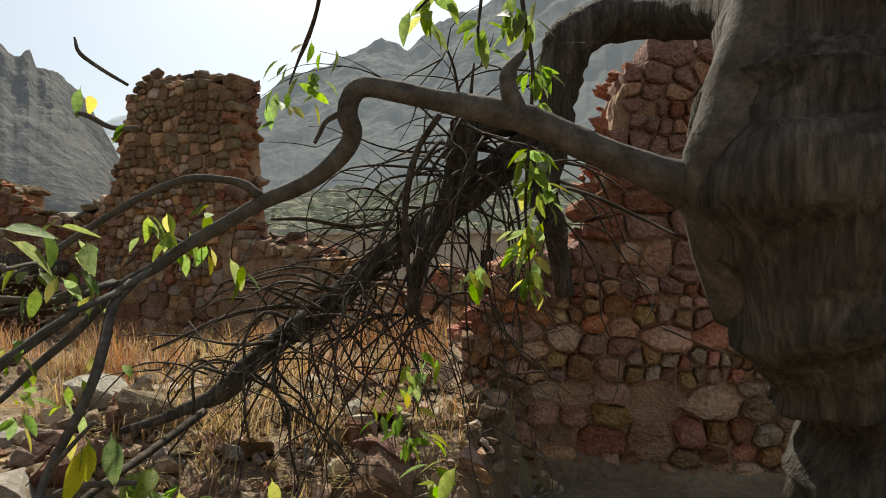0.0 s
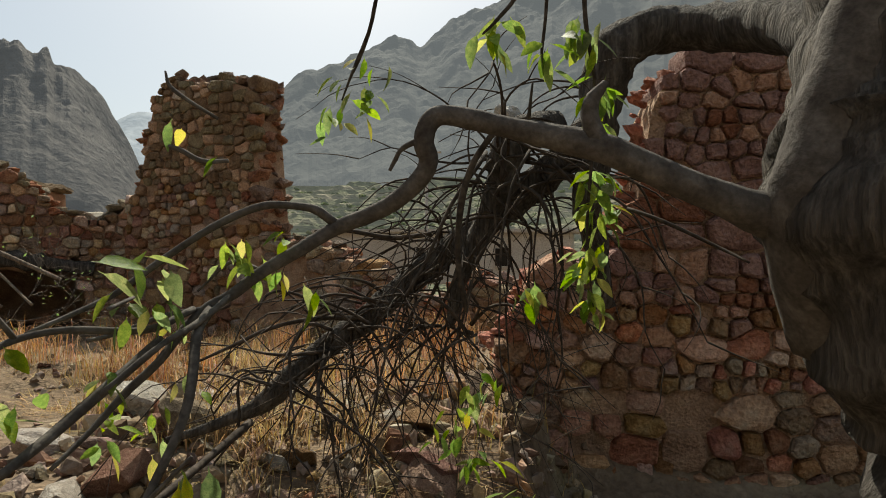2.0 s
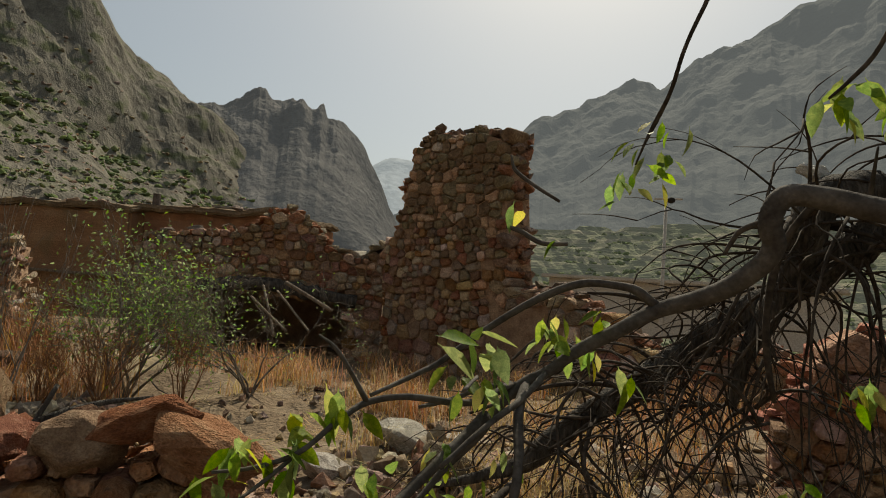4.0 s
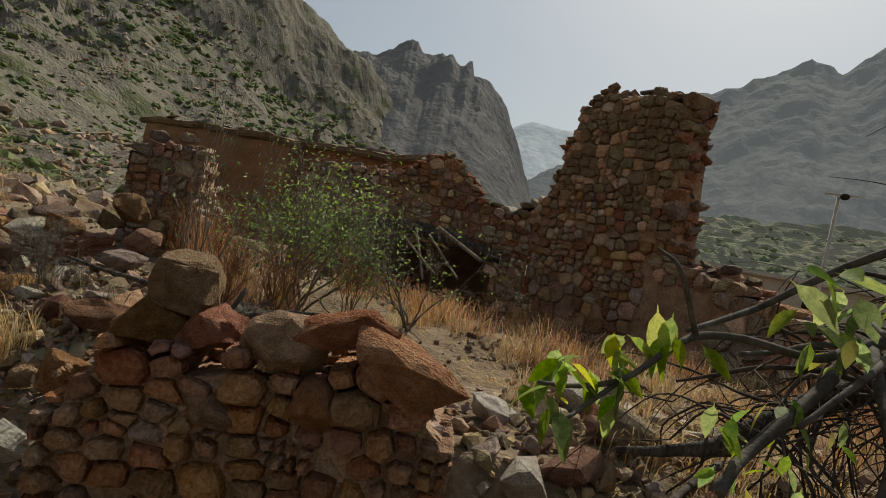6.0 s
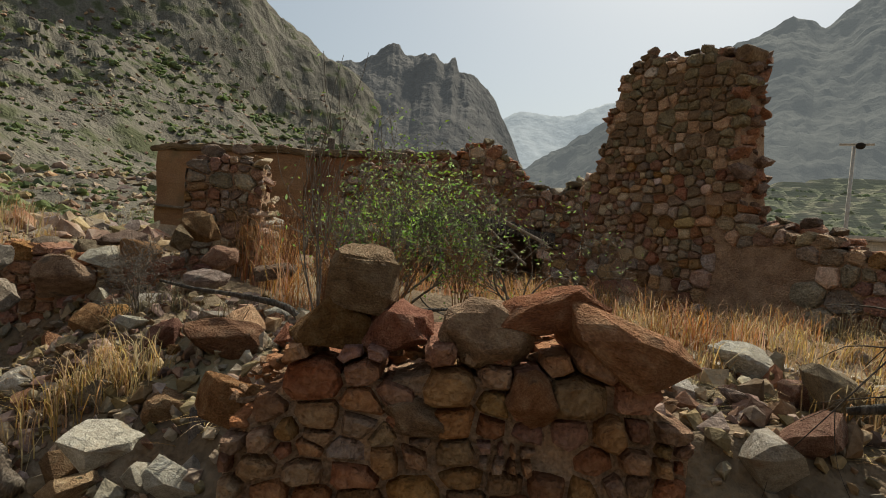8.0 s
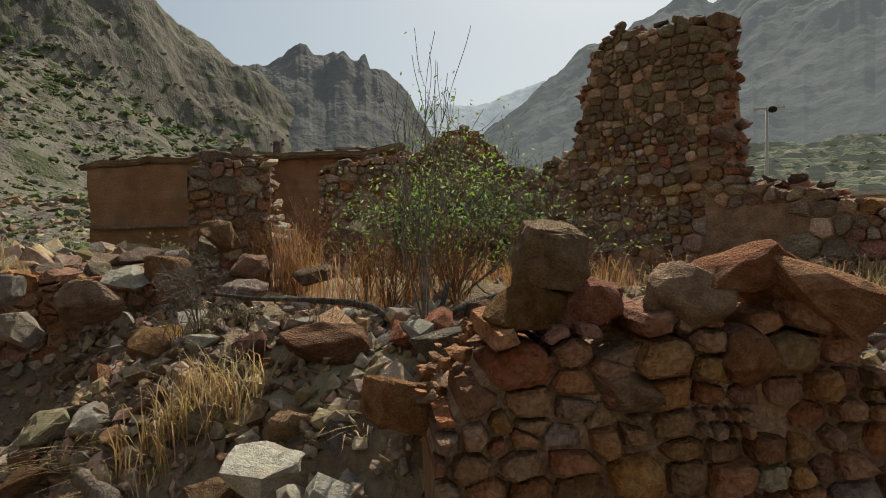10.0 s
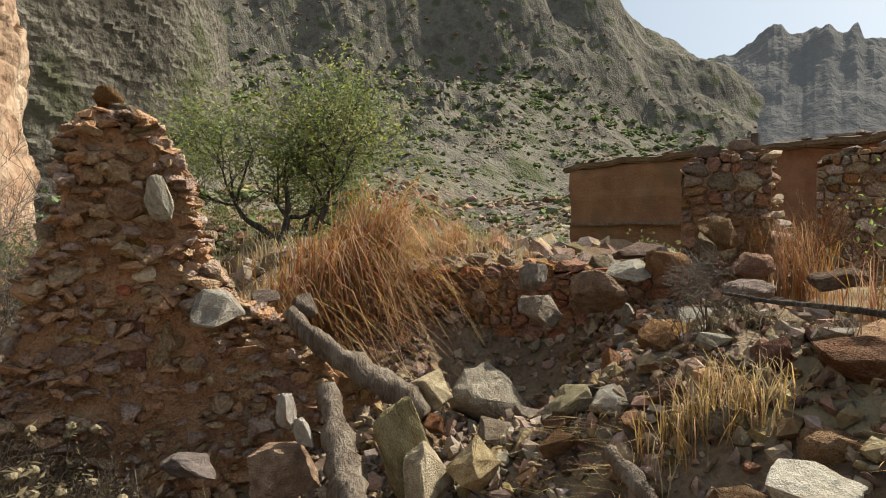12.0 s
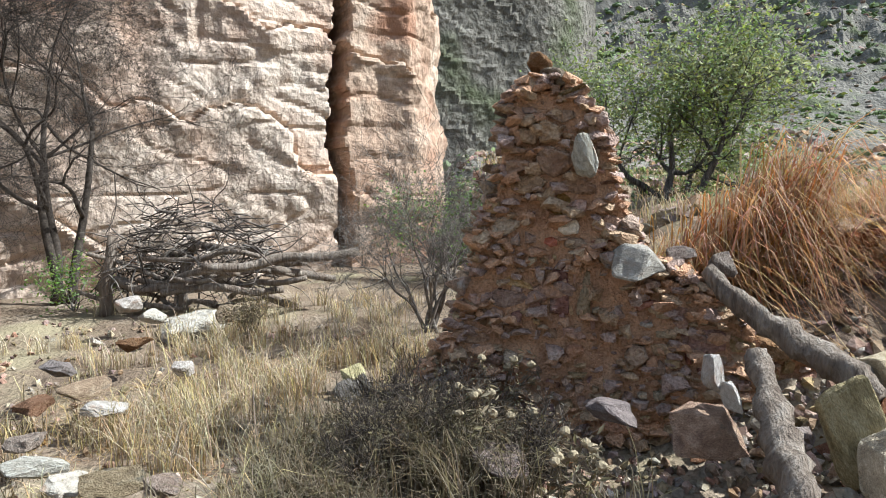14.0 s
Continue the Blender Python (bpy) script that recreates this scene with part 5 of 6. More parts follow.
TWIGS = {
    "elbow stub": [(-0.210, 1.420, 1.920, 0.008), (-0.260, 1.440, 1.900, 0.006), (-0.280, 1.450, 1.870, 0.005), (-0.290, 1.450, 1.850, 0.004)],
    "sprout": [(0.160, 1.330, 1.890, 0.024), (0.140, 1.330, 1.940, 0.020), (0.140, 1.330, 1.980, 0.017), (0.170, 1.330, 2.020, 0.008)],
    "b1": [(-0.640, 1.420, 1.570, 0.008), (-0.670, 1.300, 1.520, 0.007), (-0.700, 1.200, 1.490, 0.006), (-0.760, 1.100, 1.420, 0.005)],
    "b2": [(-0.680, 1.400, 1.540, 0.012), (-0.670, 1.300, 1.500, 0.011), (-0.640, 1.200, 1.420, 0.010), (-0.640, 1.150, 1.350, 0.009), (-0.680, 1.100, 1.230, 0.008), (-0.670, 1.050, 1.190, 0.006)],
    "b3": [(-0.690, 1.400, 1.540, 0.007), (-0.760, 1.350, 1.530, 0.006), (-0.830, 1.300, 1.500, 0.005), (-0.870, 1.250, 1.490, 0.004)],
    "b4": [(-0.580, 1.450, 1.620, 0.006), (-0.670, 1.500, 1.640, 0.004), (-0.750, 1.500, 1.570, 0.003)],
    "l1": [(-0.570, 1.200, 1.840, 0.004), (-0.620, 1.200, 1.840, 0.005), (-0.660, 1.200, 1.860, 0.005), (-0.690, 1.200, 1.870, 0.004)],
    "l2": [(-0.590, 1.200, 1.920, 0.003), (-0.640, 1.200, 1.950, 0.004), (-0.680, 1.200, 1.980, 0.004), (-0.690, 1.200, 2.010, 0.002)],
    "tt": [(-0.180, 2.210, 3.280, 0.009), (-0.310, 2.210, 2.820, 0.008), (-0.400, 2.200, 2.580, 0.007), (-0.440, 2.250, 2.450, 0.007), (-0.490, 2.300, 2.350, 0.009), (-0.520, 2.300, 2.280, 0.005), (-0.550, 2.300, 2.200, 0.003)],
    "th": [(0.300, 1.910, 3.360, 0.012), (0.260, 1.860, 2.820, 0.010), (0.230, 1.850, 2.530, 0.008), (0.230, 1.840, 2.330, 0.007), (0.260, 1.840, 2.130, 0.006), (0.250, 1.840, 1.930, 0.005), (0.240, 1.850, 1.710, 0.004), (0.260, 1.850, 1.490, 0.002)],
    "tc": [(0.220, 1.810, 3.110, 0.010), (0.160, 1.800, 2.720, 0.008), (0.120, 1.800, 2.440, 0.006), (0.110, 1.800, 2.310, 0.005), (0.100, 1.800, 2.210, 0.004), (0.110, 1.800, 2.160, 0.002)],
    "tl": [(0.220, 1.710, 2.870, 0.009), (0.100, 1.700, 2.540, 0.007), (0.030, 1.700, 2.360, 0.006), (-0.030, 1.700, 2.280, 0.005), (-0.070, 1.700, 2.240, 0.003)],
    "dl1": [(-0.590, 3.000, 1.330, 0.014), (-0.780, 2.900, 1.340, 0.011), (-0.950, 2.800, 1.310, 0.010), (-1.100, 2.750, 1.240, 0.008), (-1.230, 2.700, 1.180, 0.005)],
    "dl2": [(-0.650, 3.000, 1.330, 0.008), (-0.860, 2.900, 1.450, 0.007), (-0.970, 2.850, 1.460, 0.006), (-1.010, 2.800, 1.390, 0.004)],
    "dl3": [(-0.250, 3.000, 1.730, 0.012), (-0.430, 3.000, 1.710, 0.012), (-0.620, 2.900, 1.740, 0.010), (-0.780, 2.900, 1.740, 0.006)],
    "dm1": [(-0.010, 2.200, 2.070, 0.012), (-0.080, 2.200, 1.960, 0.012), (-0.120, 2.200, 1.820, 0.012), (-0.130, 2.200, 1.630, 0.011), (-0.100, 2.200, 1.450, 0.008)],
    "dm2": [(0.370, 1.900, 1.790, 0.006), (0.440, 1.800, 1.750, 0.006), (0.550, 1.700, 1.680, 0.005), (0.590, 1.600, 1.640, 0.003)],
    "dm3": [(0.080, 2.000, 2.010, 0.009), (0.090, 2.000, 2.100, 0.006), (0.100, 2.000, 2.190, 0.003)],
    "low1": [(-1.010, 2.700, 0.920, 0.018), (-1.070, 2.400, 0.870, 0.016), (-1.100, 2.100, 0.850, 0.014), (-1.150, 1.900, 0.800, 0.012)],
    "bl": [(-0.670, 1.050, 1.190, 0.006), (-0.620, 1.080, 1.210, 0.006), (-0.510, 1.100, 1.210, 0.004)],
    "bl2": [(-0.680, 1.100, 1.230, 0.005), (-0.620, 1.080, 1.290, 0.004), (-0.590, 1.080, 1.320, 0.003)],
    "ln": [(-0.690, 1.000, 1.580, 0.004), (-0.700, 1.100, 1.590, 0.003)],
    "n1": [(-0.710, 1.380, 1.540, 0.008), (-0.760, 1.270, 1.510, 0.008), (-0.870, 1.190, 1.520, 0.007), (-0.930, 1.130, 1.510, 0.007), (-0.960, 1.070, 1.480, 0.006), (-1.000, 1.010, 1.430, 0.005), (-1.050, 0.950, 1.410, 0.004), (-1.090, 0.890, 1.410, 0.003)],
    "n2": [(-0.930, 1.130, 1.510, 0.006), (-0.960, 1.060, 1.610, 0.004), (-1.000, 1.050, 1.640, 0.002)],
    "n3": [(-0.730, 1.270, 1.490, 0.012), (-0.770, 1.170, 1.430, 0.011), (-0.820, 1.060, 1.360, 0.010), (-0.830, 0.950, 1.330, 0.008)],
    "n4": [(-1.000, 1.010, 1.430, 0.004), (-1.030, 0.960, 1.390, 0.004), (-1.040, 0.900, 1.370, 0.003)],
}
LEAVES = [
    ((-0.52, 2.30, 2.28), 0.092, 10, 0.085),
    ((-0.58, 2.30, 2.14), 0.061, 7, 0.08),
    ((-0.44, 2.30, 2.17), 0.071, 8, 0.08),
    ((-0.39, 2.28, 2.34), 0.016, 1, 0.11),
    ((-0.06, 1.70, 2.24), 0.038, 7, 0.085),
    ((-0.03, 1.70, 2.29), 0.045, 5, 0.08),
    ((0.11, 1.80, 2.23), 0.035, 9, 0.085),
    ((0.17, 1.82, 2.29), 0.048, 8, 0.085),
    ((0.25, 1.84, 2.28), 0.041, 12, 0.085),
    ((0.26, 1.84, 2.13), 0.041, 14, 0.08),
    ((0.27, 1.84, 2.02), 0.033, 8, 0.075),
    ((0.25, 1.84, 1.87), 0.046, 14, 0.075),
    ((0.27, 1.84, 1.77), 0.057, 18, 0.075),
    ((0.24, 1.85, 1.67), 0.057, 16, 0.07),
    ((0.25, 1.85, 1.59), 0.046, 14, 0.065),
    ((0.26, 1.85, 1.51), 0.033, 10, 0.06),
    ((0.11, 2.10, 1.52), 0.041, 7, 0.075),
    ((0.12, 2.10, 1.57), 0.011, 1, 0.08),
    ((-0.82, 1.20, 1.63), 0.005, 1, 0.085),
    ((-0.73, 1.30, 1.63), 0.016, 3, 0.085),
    ((-0.70, 1.30, 1.62), 0.009, 2, 0.085),
    ((-0.76, 1.20, 1.54), 0.015, 2, 0.075),
    ((-0.72, 1.20, 1.56), 0.011, 2, 0.06),
    ((-0.74, 1.35, 1.51), 0.024, 4, 0.05),
    ((-0.66, 1.20, 1.90), 0.004, 1, 0.06),
    ((-0.68, 1.20, 1.92), 0.004, 1, 0.05),
    ((-0.59, 1.20, 1.85), 0.006, 1, 0.06),
    ((-0.64, 1.50, 1.64), 0.040, 8, 0.06),
    ((-0.55, 1.50, 1.61), 0.033, 5, 0.055),
    ((-0.48, 1.50, 1.57), 0.019, 5, 0.06),
    ((-0.14, 1.90, 1.14), 0.084, 16, 0.06),
    ((-0.07, 1.90, 1.26), 0.050, 12, 0.06),
    ((-0.09, 1.85, 1.05), 0.049, 10, 0.06),
    ((-0.01, 1.85, 1.28), 0.013, 1, 0.07),
    ((-0.03, 1.40, 1.12), 0.050, 9, 0.07),
    ((0.03, 1.35, 1.15), 0.010, 1, 0.08),
    ((-0.60, 1.08, 1.29), 0.029, 5, 0.07),
    ((-0.53, 1.10, 1.21), 0.049, 9, 0.075),
    ((-0.48, 1.10, 1.19), 0.039, 7, 0.075),
    ((-0.79, 1.30, 1.31), 0.069, 8, 0.05),
    ((-0.87, 1.30, 1.29), 0.046, 6, 0.05),
    ((-0.73, 1.30, 1.38), 0.057, 5, 0.045),
    ((-0.35, 1.30, 1.07), 0.069, 8, 0.06),
    ((-0.45, 1.20, 1.12), 0.064, 8, 0.07),
    ((-0.98, 1.06, 1.56), 0.006, 1, 0.1),
    ((-0.95, 1.07, 1.51), 0.031, 6, 0.06),
    ((-1.02, 1.03, 1.49), 0.025, 5, 0.06),
    ((-1.09, 0.94, 1.45), 0.032, 9, 0.06),
    ((-1.03, 0.98, 1.44), 0.038, 9, 0.06),
    ((-1.00, 0.99, 1.41), 0.019, 4, 0.06),
    ((-0.81, 1.15, 1.65), 0.006, 1, 0.085),
    ((-0.76, 1.26, 1.67), 0.023, 3, 0.08),
    ((-0.78, 1.21, 1.58), 0.018, 3, 0.06),
    ((-0.73, 1.27, 1.57), 0.023, 4, 0.055),
    ((-0.63, 1.44, 1.67), 0.045, 9, 0.055),
    ((-0.54, 1.46, 1.70), 0.023, 4, 0.055),
    ((-0.78, 1.16, 1.43), 0.032, 6, 0.05),
    ((-0.84, 1.00, 1.41), 0.037, 5, 0.06),
    ((-1.07, 0.89, 1.41), 0.035, 7, 0.06),
]


def part_mesh(name, pieces, mat, parent, label="", shade=True):
    return put(name, mesh_of(name, *join(pieces), mat, shade), parent, parent.matrix_basis.inverted(), label)


def leaf_shape(seed):
    """One pointed leaf, folded along its rib and curling down, one unit long."""
    rng = random.Random(seed)
    curl, fold, wide = rng.uniform(0.05, 0.35), rng.uniform(0.15, 0.4), rng.uniform(0.15, 0.2)
    verts, faces = [], []
    for t, w in ((0, 0.03), (0.12, 0.08), (0.3, 0.8), (0.5, 1.0), (0.7, 0.8), (0.88, 0.4), (1.0, 0.02)):
        z = -curl * t * t
        for s in (-1, 0, 1):
            verts.append((t, s * w * wide, z + abs(s) * w * wide * fold))
    for i in range(6):
        for k in range(2):
            a = i * 3 + k
            faces.append((a, a + 1, a + 4, a + 3))
    return verts, faces


def foreground_tree():
    rng = random.Random(21)
    tree = empty_thing("almond_tree", (1.02, 1.42, -0.1), "old dark-barked almond tree with dead hanging branches", "tree")
    part_mesh("trunk", [limb(TRUNK, 8, 40, 0.22, 3)], BARK, tree, "thick dark furrowed trunk")
    part_mesh("limb", [limb(ARCH, 6, 18, 0.25, 5)], BARK, tree, "arching dark limb")
    part_mesh("limb", [limb(DEAD, 6, 14, 0.3, 6)], BARK, tree, "black dead limb sloping to the ground")
    part_mesh("limb", [limb(DEAD2, 6, 14, 0.3, 7)], BARK, tree)
    part_mesh("limb", [limb([(0.72, 1.42, 1.5, 0.12), (0.585, 1.31, 1.74, 0.095), (0.61, 1.29, 1.9, 0.085), (0.675, 1.29, 2.12, 0.08), (0.80, 1.3, 2.5, 0.07), (0.9, 1.3, 3.0, 0.05)], 6, 14, 0.1, 9)], SMOOTH_BARK, tree, "pale grey upright limb catching light")
    branch = part_mesh("branch", [limb(BRANCH, 5, 12, 0.10, 8)], SMOOTH_BARK, tree, "crooked smooth branch with an elbow bend")
    part_mesh("side_branch", [limb(FORK, 5, 8, 0.1, 9)], SMOOTH_BARK, tree)
    for k, (name, points) in enumerate(TWIGS.items()):
        part_mesh("twig", [limb(points, 5, 7, 0.15, 30 + k)], SMOOTH_BARK if points[0][1] < 1.6 else TWIG, tree)
    # the curtain of dead twigs that hangs from the dead limbs
    for bunch in range(8):
        pieces = []
        for _ in range(17):
            row = (DEAD[rng.randint(2, 9)] if rng.random() < 0.6 else DEAD2[rng.randint(2, 6)])
            x, y, z = row[0] + rng.uniform(-0.12, 0.12), row[1] + rng.uniform(-0.3, 0.15), row[2]
            n = rng.randint(4, 6)
            r = rng.uniform(0.004, 0.011)
            heading = Vector((rng.gauss(-0.2, 0.8), rng.gauss(-0.1, 0.4), rng.uniform(-0.3, 0.6)))
            pts = [(x, y, z, r)]
            reach = rng.uniform(0.14, 0.27)
            for i in range(n):
                heading = (heading + Vector((rng.gauss(0, 0.45), rng.gauss(0, 0.25), -0.33 + rng.gauss(0, 0.3)))).normalized()
                x, y, z = x + heading.x * reach * 0.7, y + heading.y * reach * 0.6, z + heading.z * reach
                if z < ground_z(x, y) + 0.03:
                    break
                pts.append((x, y, z, max(0.0018, r * (1 - 0.75 * (i + 1) / n))))
                if i > 0 and rng.random() < 0.75:
                    h2 = (heading + Vector((rng.gauss(0, 0.8), rng.gauss(0, 0.5), rng.gauss(0, 0.6)))).normalized()
                    q = Vector((x, y, z))
                    s = [(*q, r * 0.45)]
                    for j in range(3):
                        h2 = (h2 + Vector((rng.gauss(0, 0.3), rng.gauss(0, 0.3), -0.12))).normalized()
                        q = q + h2 * reach * 0.45
                        s.append((*q, max(0.0012, r * 0.35 * (1 - j / 3))))
                    pieces.append(limb(s, 2, 4, 0, 0))
            if len(pts) > 2:
                pieces.append(limb(pts, 3, 5, 0.1, bunch))
        tagged(part_mesh("twig_tangle", pieces, TWIG, tree, "tangle of dry dead twigs"), kind="stuff")
    # thin curls that rise from the dead wood
    pieces = []
    for _ in range(30):
        row = DEAD[rng.randint(0, 8)]
        p = Vector(row[:3])
        h = Vector((rng.gauss(0, 0.6), rng.gauss(0, 0.3), rng.uniform(0.4, 1.0))).normalized()
        pts = [(*p, 0.006)]
        for i in range(5):
            h = (h + Vector((rng.gauss(-0.1, 0.35), rng.gauss(0, 0.2), -0.28))).normalized()
            p = p + h * 0.13
            pts.append((*p, 0.006 * (1 - i / 6)))
        pieces.append(limb(pts, 3, 5, 0, 0))
    tagged(part_mesh("twig_tangle", pieces, TWIG, tree, "tangle of dry dead twigs"), kind="stuff")
    shapes = {}
    for centre, spread, count, length in LEAVES:
        for k in range(count):
            mat = LEAF_YELLOW if rng.random() < (0.5 if count == 1 else 0.10) else LEAF
            key = (rng.randint(0, 5), mat.name)
            if key not in shapes:
                shapes[key] = mesh_of("leaf", *leaf_shape(key[0]), mat, True)
            c = Vector(centre) + Vector((rng.gauss(0, 0.5), rng.gauss(0, 0.6), rng.gauss(0, 0.5))) * spread
            s = length * rng.uniform(0.85, 1.3)
            m = Matrix.Translation(c) @ Euler((rng.uniform(-0.8, 0.8), rng.uniform(0.1, 1.5), rng.uniform(0, 6.3))).to_matrix().to_4x4() @ Matrix.Diagonal((s, s * 1.15, s, 1))
            put("leaf", shapes[key], tree, tree.matrix_basis.inverted() @ m)
    return tree


foreground_tree()


# ---- bushes and trees ----
def plant(name, place, label, category, seed, stems, length, radius, depth, wood, leafmat=None, leaves=0, leaf=0.03, spread=0.55, up=0.3, fan=0.7, kids=(2, 3), wander=0.2, aspect=0.45, scatter=0.05, shrink=0.65, hang=0.0, lean=(0, 0)):
    rng = random.Random(seed)
    thing = empty_thing(name, place, label, category)
    out, tips = [], []
    for _ in range(stems):
        a = rng.uniform(0, 2 * math.pi)
        grow(rng, (place[0] + 0.3 * fan * rng.gauss(0, radius * 6), place[1] + 0.3 * fan * rng.gauss(0, radius * 6), place[2] - 0.02), (fan * math.cos(a) * rng.random() + lean[0], fan * math.sin(a) * rng.random() + lean[1], 1), length * rng.uniform(0.75, 1.15), radius, depth, out, tips, spread, up, kids, wander, shrink)
    deepest = max(d for d, _ in out)
    main = [limb(p, 3, 8, 0.15, seed) for d, p in out if d == deepest]
    fine = [limb(p, 2, 4 if d == 0 else 5, 0, seed) for d, p in out if d < deepest]
    for piece in main:
        part_mesh("trunk" if stems < 5 else "stem", [piece], wood, thing)
    if fine:
        tagged(part_mesh("twig_mass", fine, wood, thing), kind="stuff")
    if leaves:
        spots = []
        for _ in range(leaves):
            t = rng.choice(tips)
            spots.append(t + Vector((rng.gauss(0, scatter), rng.gauss(0, scatter), rng.gauss(0, scatter))))
        part_mesh("crown", [leaf_cards(spots, rng, leaf, aspect, hang)], leafmat, thing, "", False)
    return thing


def g(x, y):
    return (x, y, ground_z(x, y))


plant("green_bush", g(-4.35, 3.75), "sparse green bush among dry stalks", "bush", 31, 9, 0.62, 0.013, 3, GREY_TWIG, BUSH_LEAF, 1900, 0.038, spread=0.62, up=0.22, fan=1.2, scatter=0.10)
plant("green_bush", g(-4.9, 4.1), "sparse green bush with thin bare twigs", "bush", 32, 7, 0.6, 0.011, 3, GREY_TWIG, BUSH_LEAF, 1400, 0.036, spread=0.6, up=0.28, fan=1.1, scatter=0.09)
plant("green_bush", g(-3.6, 4.3), "grey green bush with many bare twigs", "bush", 33, 7, 0.5, 0.010, 3, GREY_TWIG, BUSH_LEAF, 500, 0.032, spread=0.6, up=0.1, fan=1.0, scatter=0.05)
plant("leafy_tree", g(-13.4, 1.55), "round-crowned green tree with dark trunk", "tree", 41, 4, 1.05, 0.075, 4, BARK, TREE_LEAF, 15000, 0.085, spread=0.75, up=0.04, fan=1.5, kids=(2, 4), wander=0.2, scatter=0.26, shrink=0.72)
plant("bare_tree", g(-11.0, -7.55), "leafless grey tree with fine drooping twigs", "tree", 43, 3, 2.5, 0.075, 6, TWIG, spread=0.7, up=0.02, fan=0.5, kids=(2, 4), wander=0.22, shrink=0.68)
plant("bare_bush", g(-9.55, -2.0), "leafless thorny bush with grey brown twigs", "bush", 44, 9, 0.85, 0.022, 4, GREY_TWIG, spread=0.7, up=0.08, fan=1.0, kids=(2, 4), wander=0.25, shrink=0.66)
plant("bare_bush", g(-10.0, -1.3), "thin leafless sapling beside the thorny bush", "bush", 45, 3, 1.4, 0.015, 2, TWIG, spread=0.5, up=0.2, fan=0.4, kids=(1, 2), wander=0.15)
plant("dry_stalks", g(-3.88, 2.45), "tall thin dry stalks with a few withered leaves", "weed", 46, 6, 0.75, 0.007, 2, GREY_TWIG, BUSH_LEAF, 60, 0.03, spread=0.35, up=0.4, fan=0.35, kids=(1, 2), wander=0.1)
plant("green_shrub", g(-10.6, -7.0), "low green creeper on the wood pile", "bush", 48, 6, 0.5, 0.01, 2, GREY_TWIG, BUSH_LEAF, 700, 0.06, spread=0.7, up=0.0, fan=1.0, scatter=0.1)
plant("green_shrub", g(-13.4, -2.2), "dark green shrub beneath the cliff", "bush", 49, 6, 0.8, 0.02, 3, BARK, BUSH_LEAF, 1800, 0.08, spread=0.6, up=0.2, fan=0.9, scatter=0.12)
plant("grey_weed", g(-9.1, -3.9), "pale grey green weed by the path", "weed", 50, 12, 0.25, 0.006, 2, GREY_STRAW, GREY_STRAW, 600, 0.035, spread=0.5, up=0.2, fan=0.9)
RUST_TWIG = material("rust_brown_twig", [(0.13, 0.065, 0.035), (0.22, 0.115, 0.06), (0.32, 0.19, 0.10)], 12, bump=0.0)
for k, (x, y, tall) in enumerate(((-4.55, 3.2, 0.30), (-4.1, 3.3, 0.32), (-5.0, 3.6, 0.33), (-3.75, 3.7, 0.30), (-6.05, 4.25, 0.46))):
    plant("withered_shrub", g(x, y), "withered rust-brown shrub of upright twigs", "bush", 150 + k, 10, tall, 0.006, 2, RUST_TWIG, RUST_STRAW, 160, 0.022, spread=0.32, up=0.35, fan=0.6, kids=(1, 3), wander=0.14, scatter=0.03)
for k, (x, y, tall) in enumerate(((-6.4, -1.45, 0.34), (-6.3, -0.95, 0.26), (-6.15, -1.9, 0.24), (-6.7, -1.8, 0.34))):
    plant("dry_bush", g(x, y), "dark dry weeds at the jagged wall foot", "bush", 160 + k, 12, tall, 0.006, 3, TWIG, GREY_STRAW, 500, 0.03, spread=0.6, up=0.15, fan=1.0, scatter=0.05)
plant("dry_bush", g(-5.35, 2.3), "tangle of fine dry grey twigs over rubble", "bush", 51, 4, 0.26, 0.006, 3, GREY_TWIG, spread=0.7, up=0.05, fan=1.2)


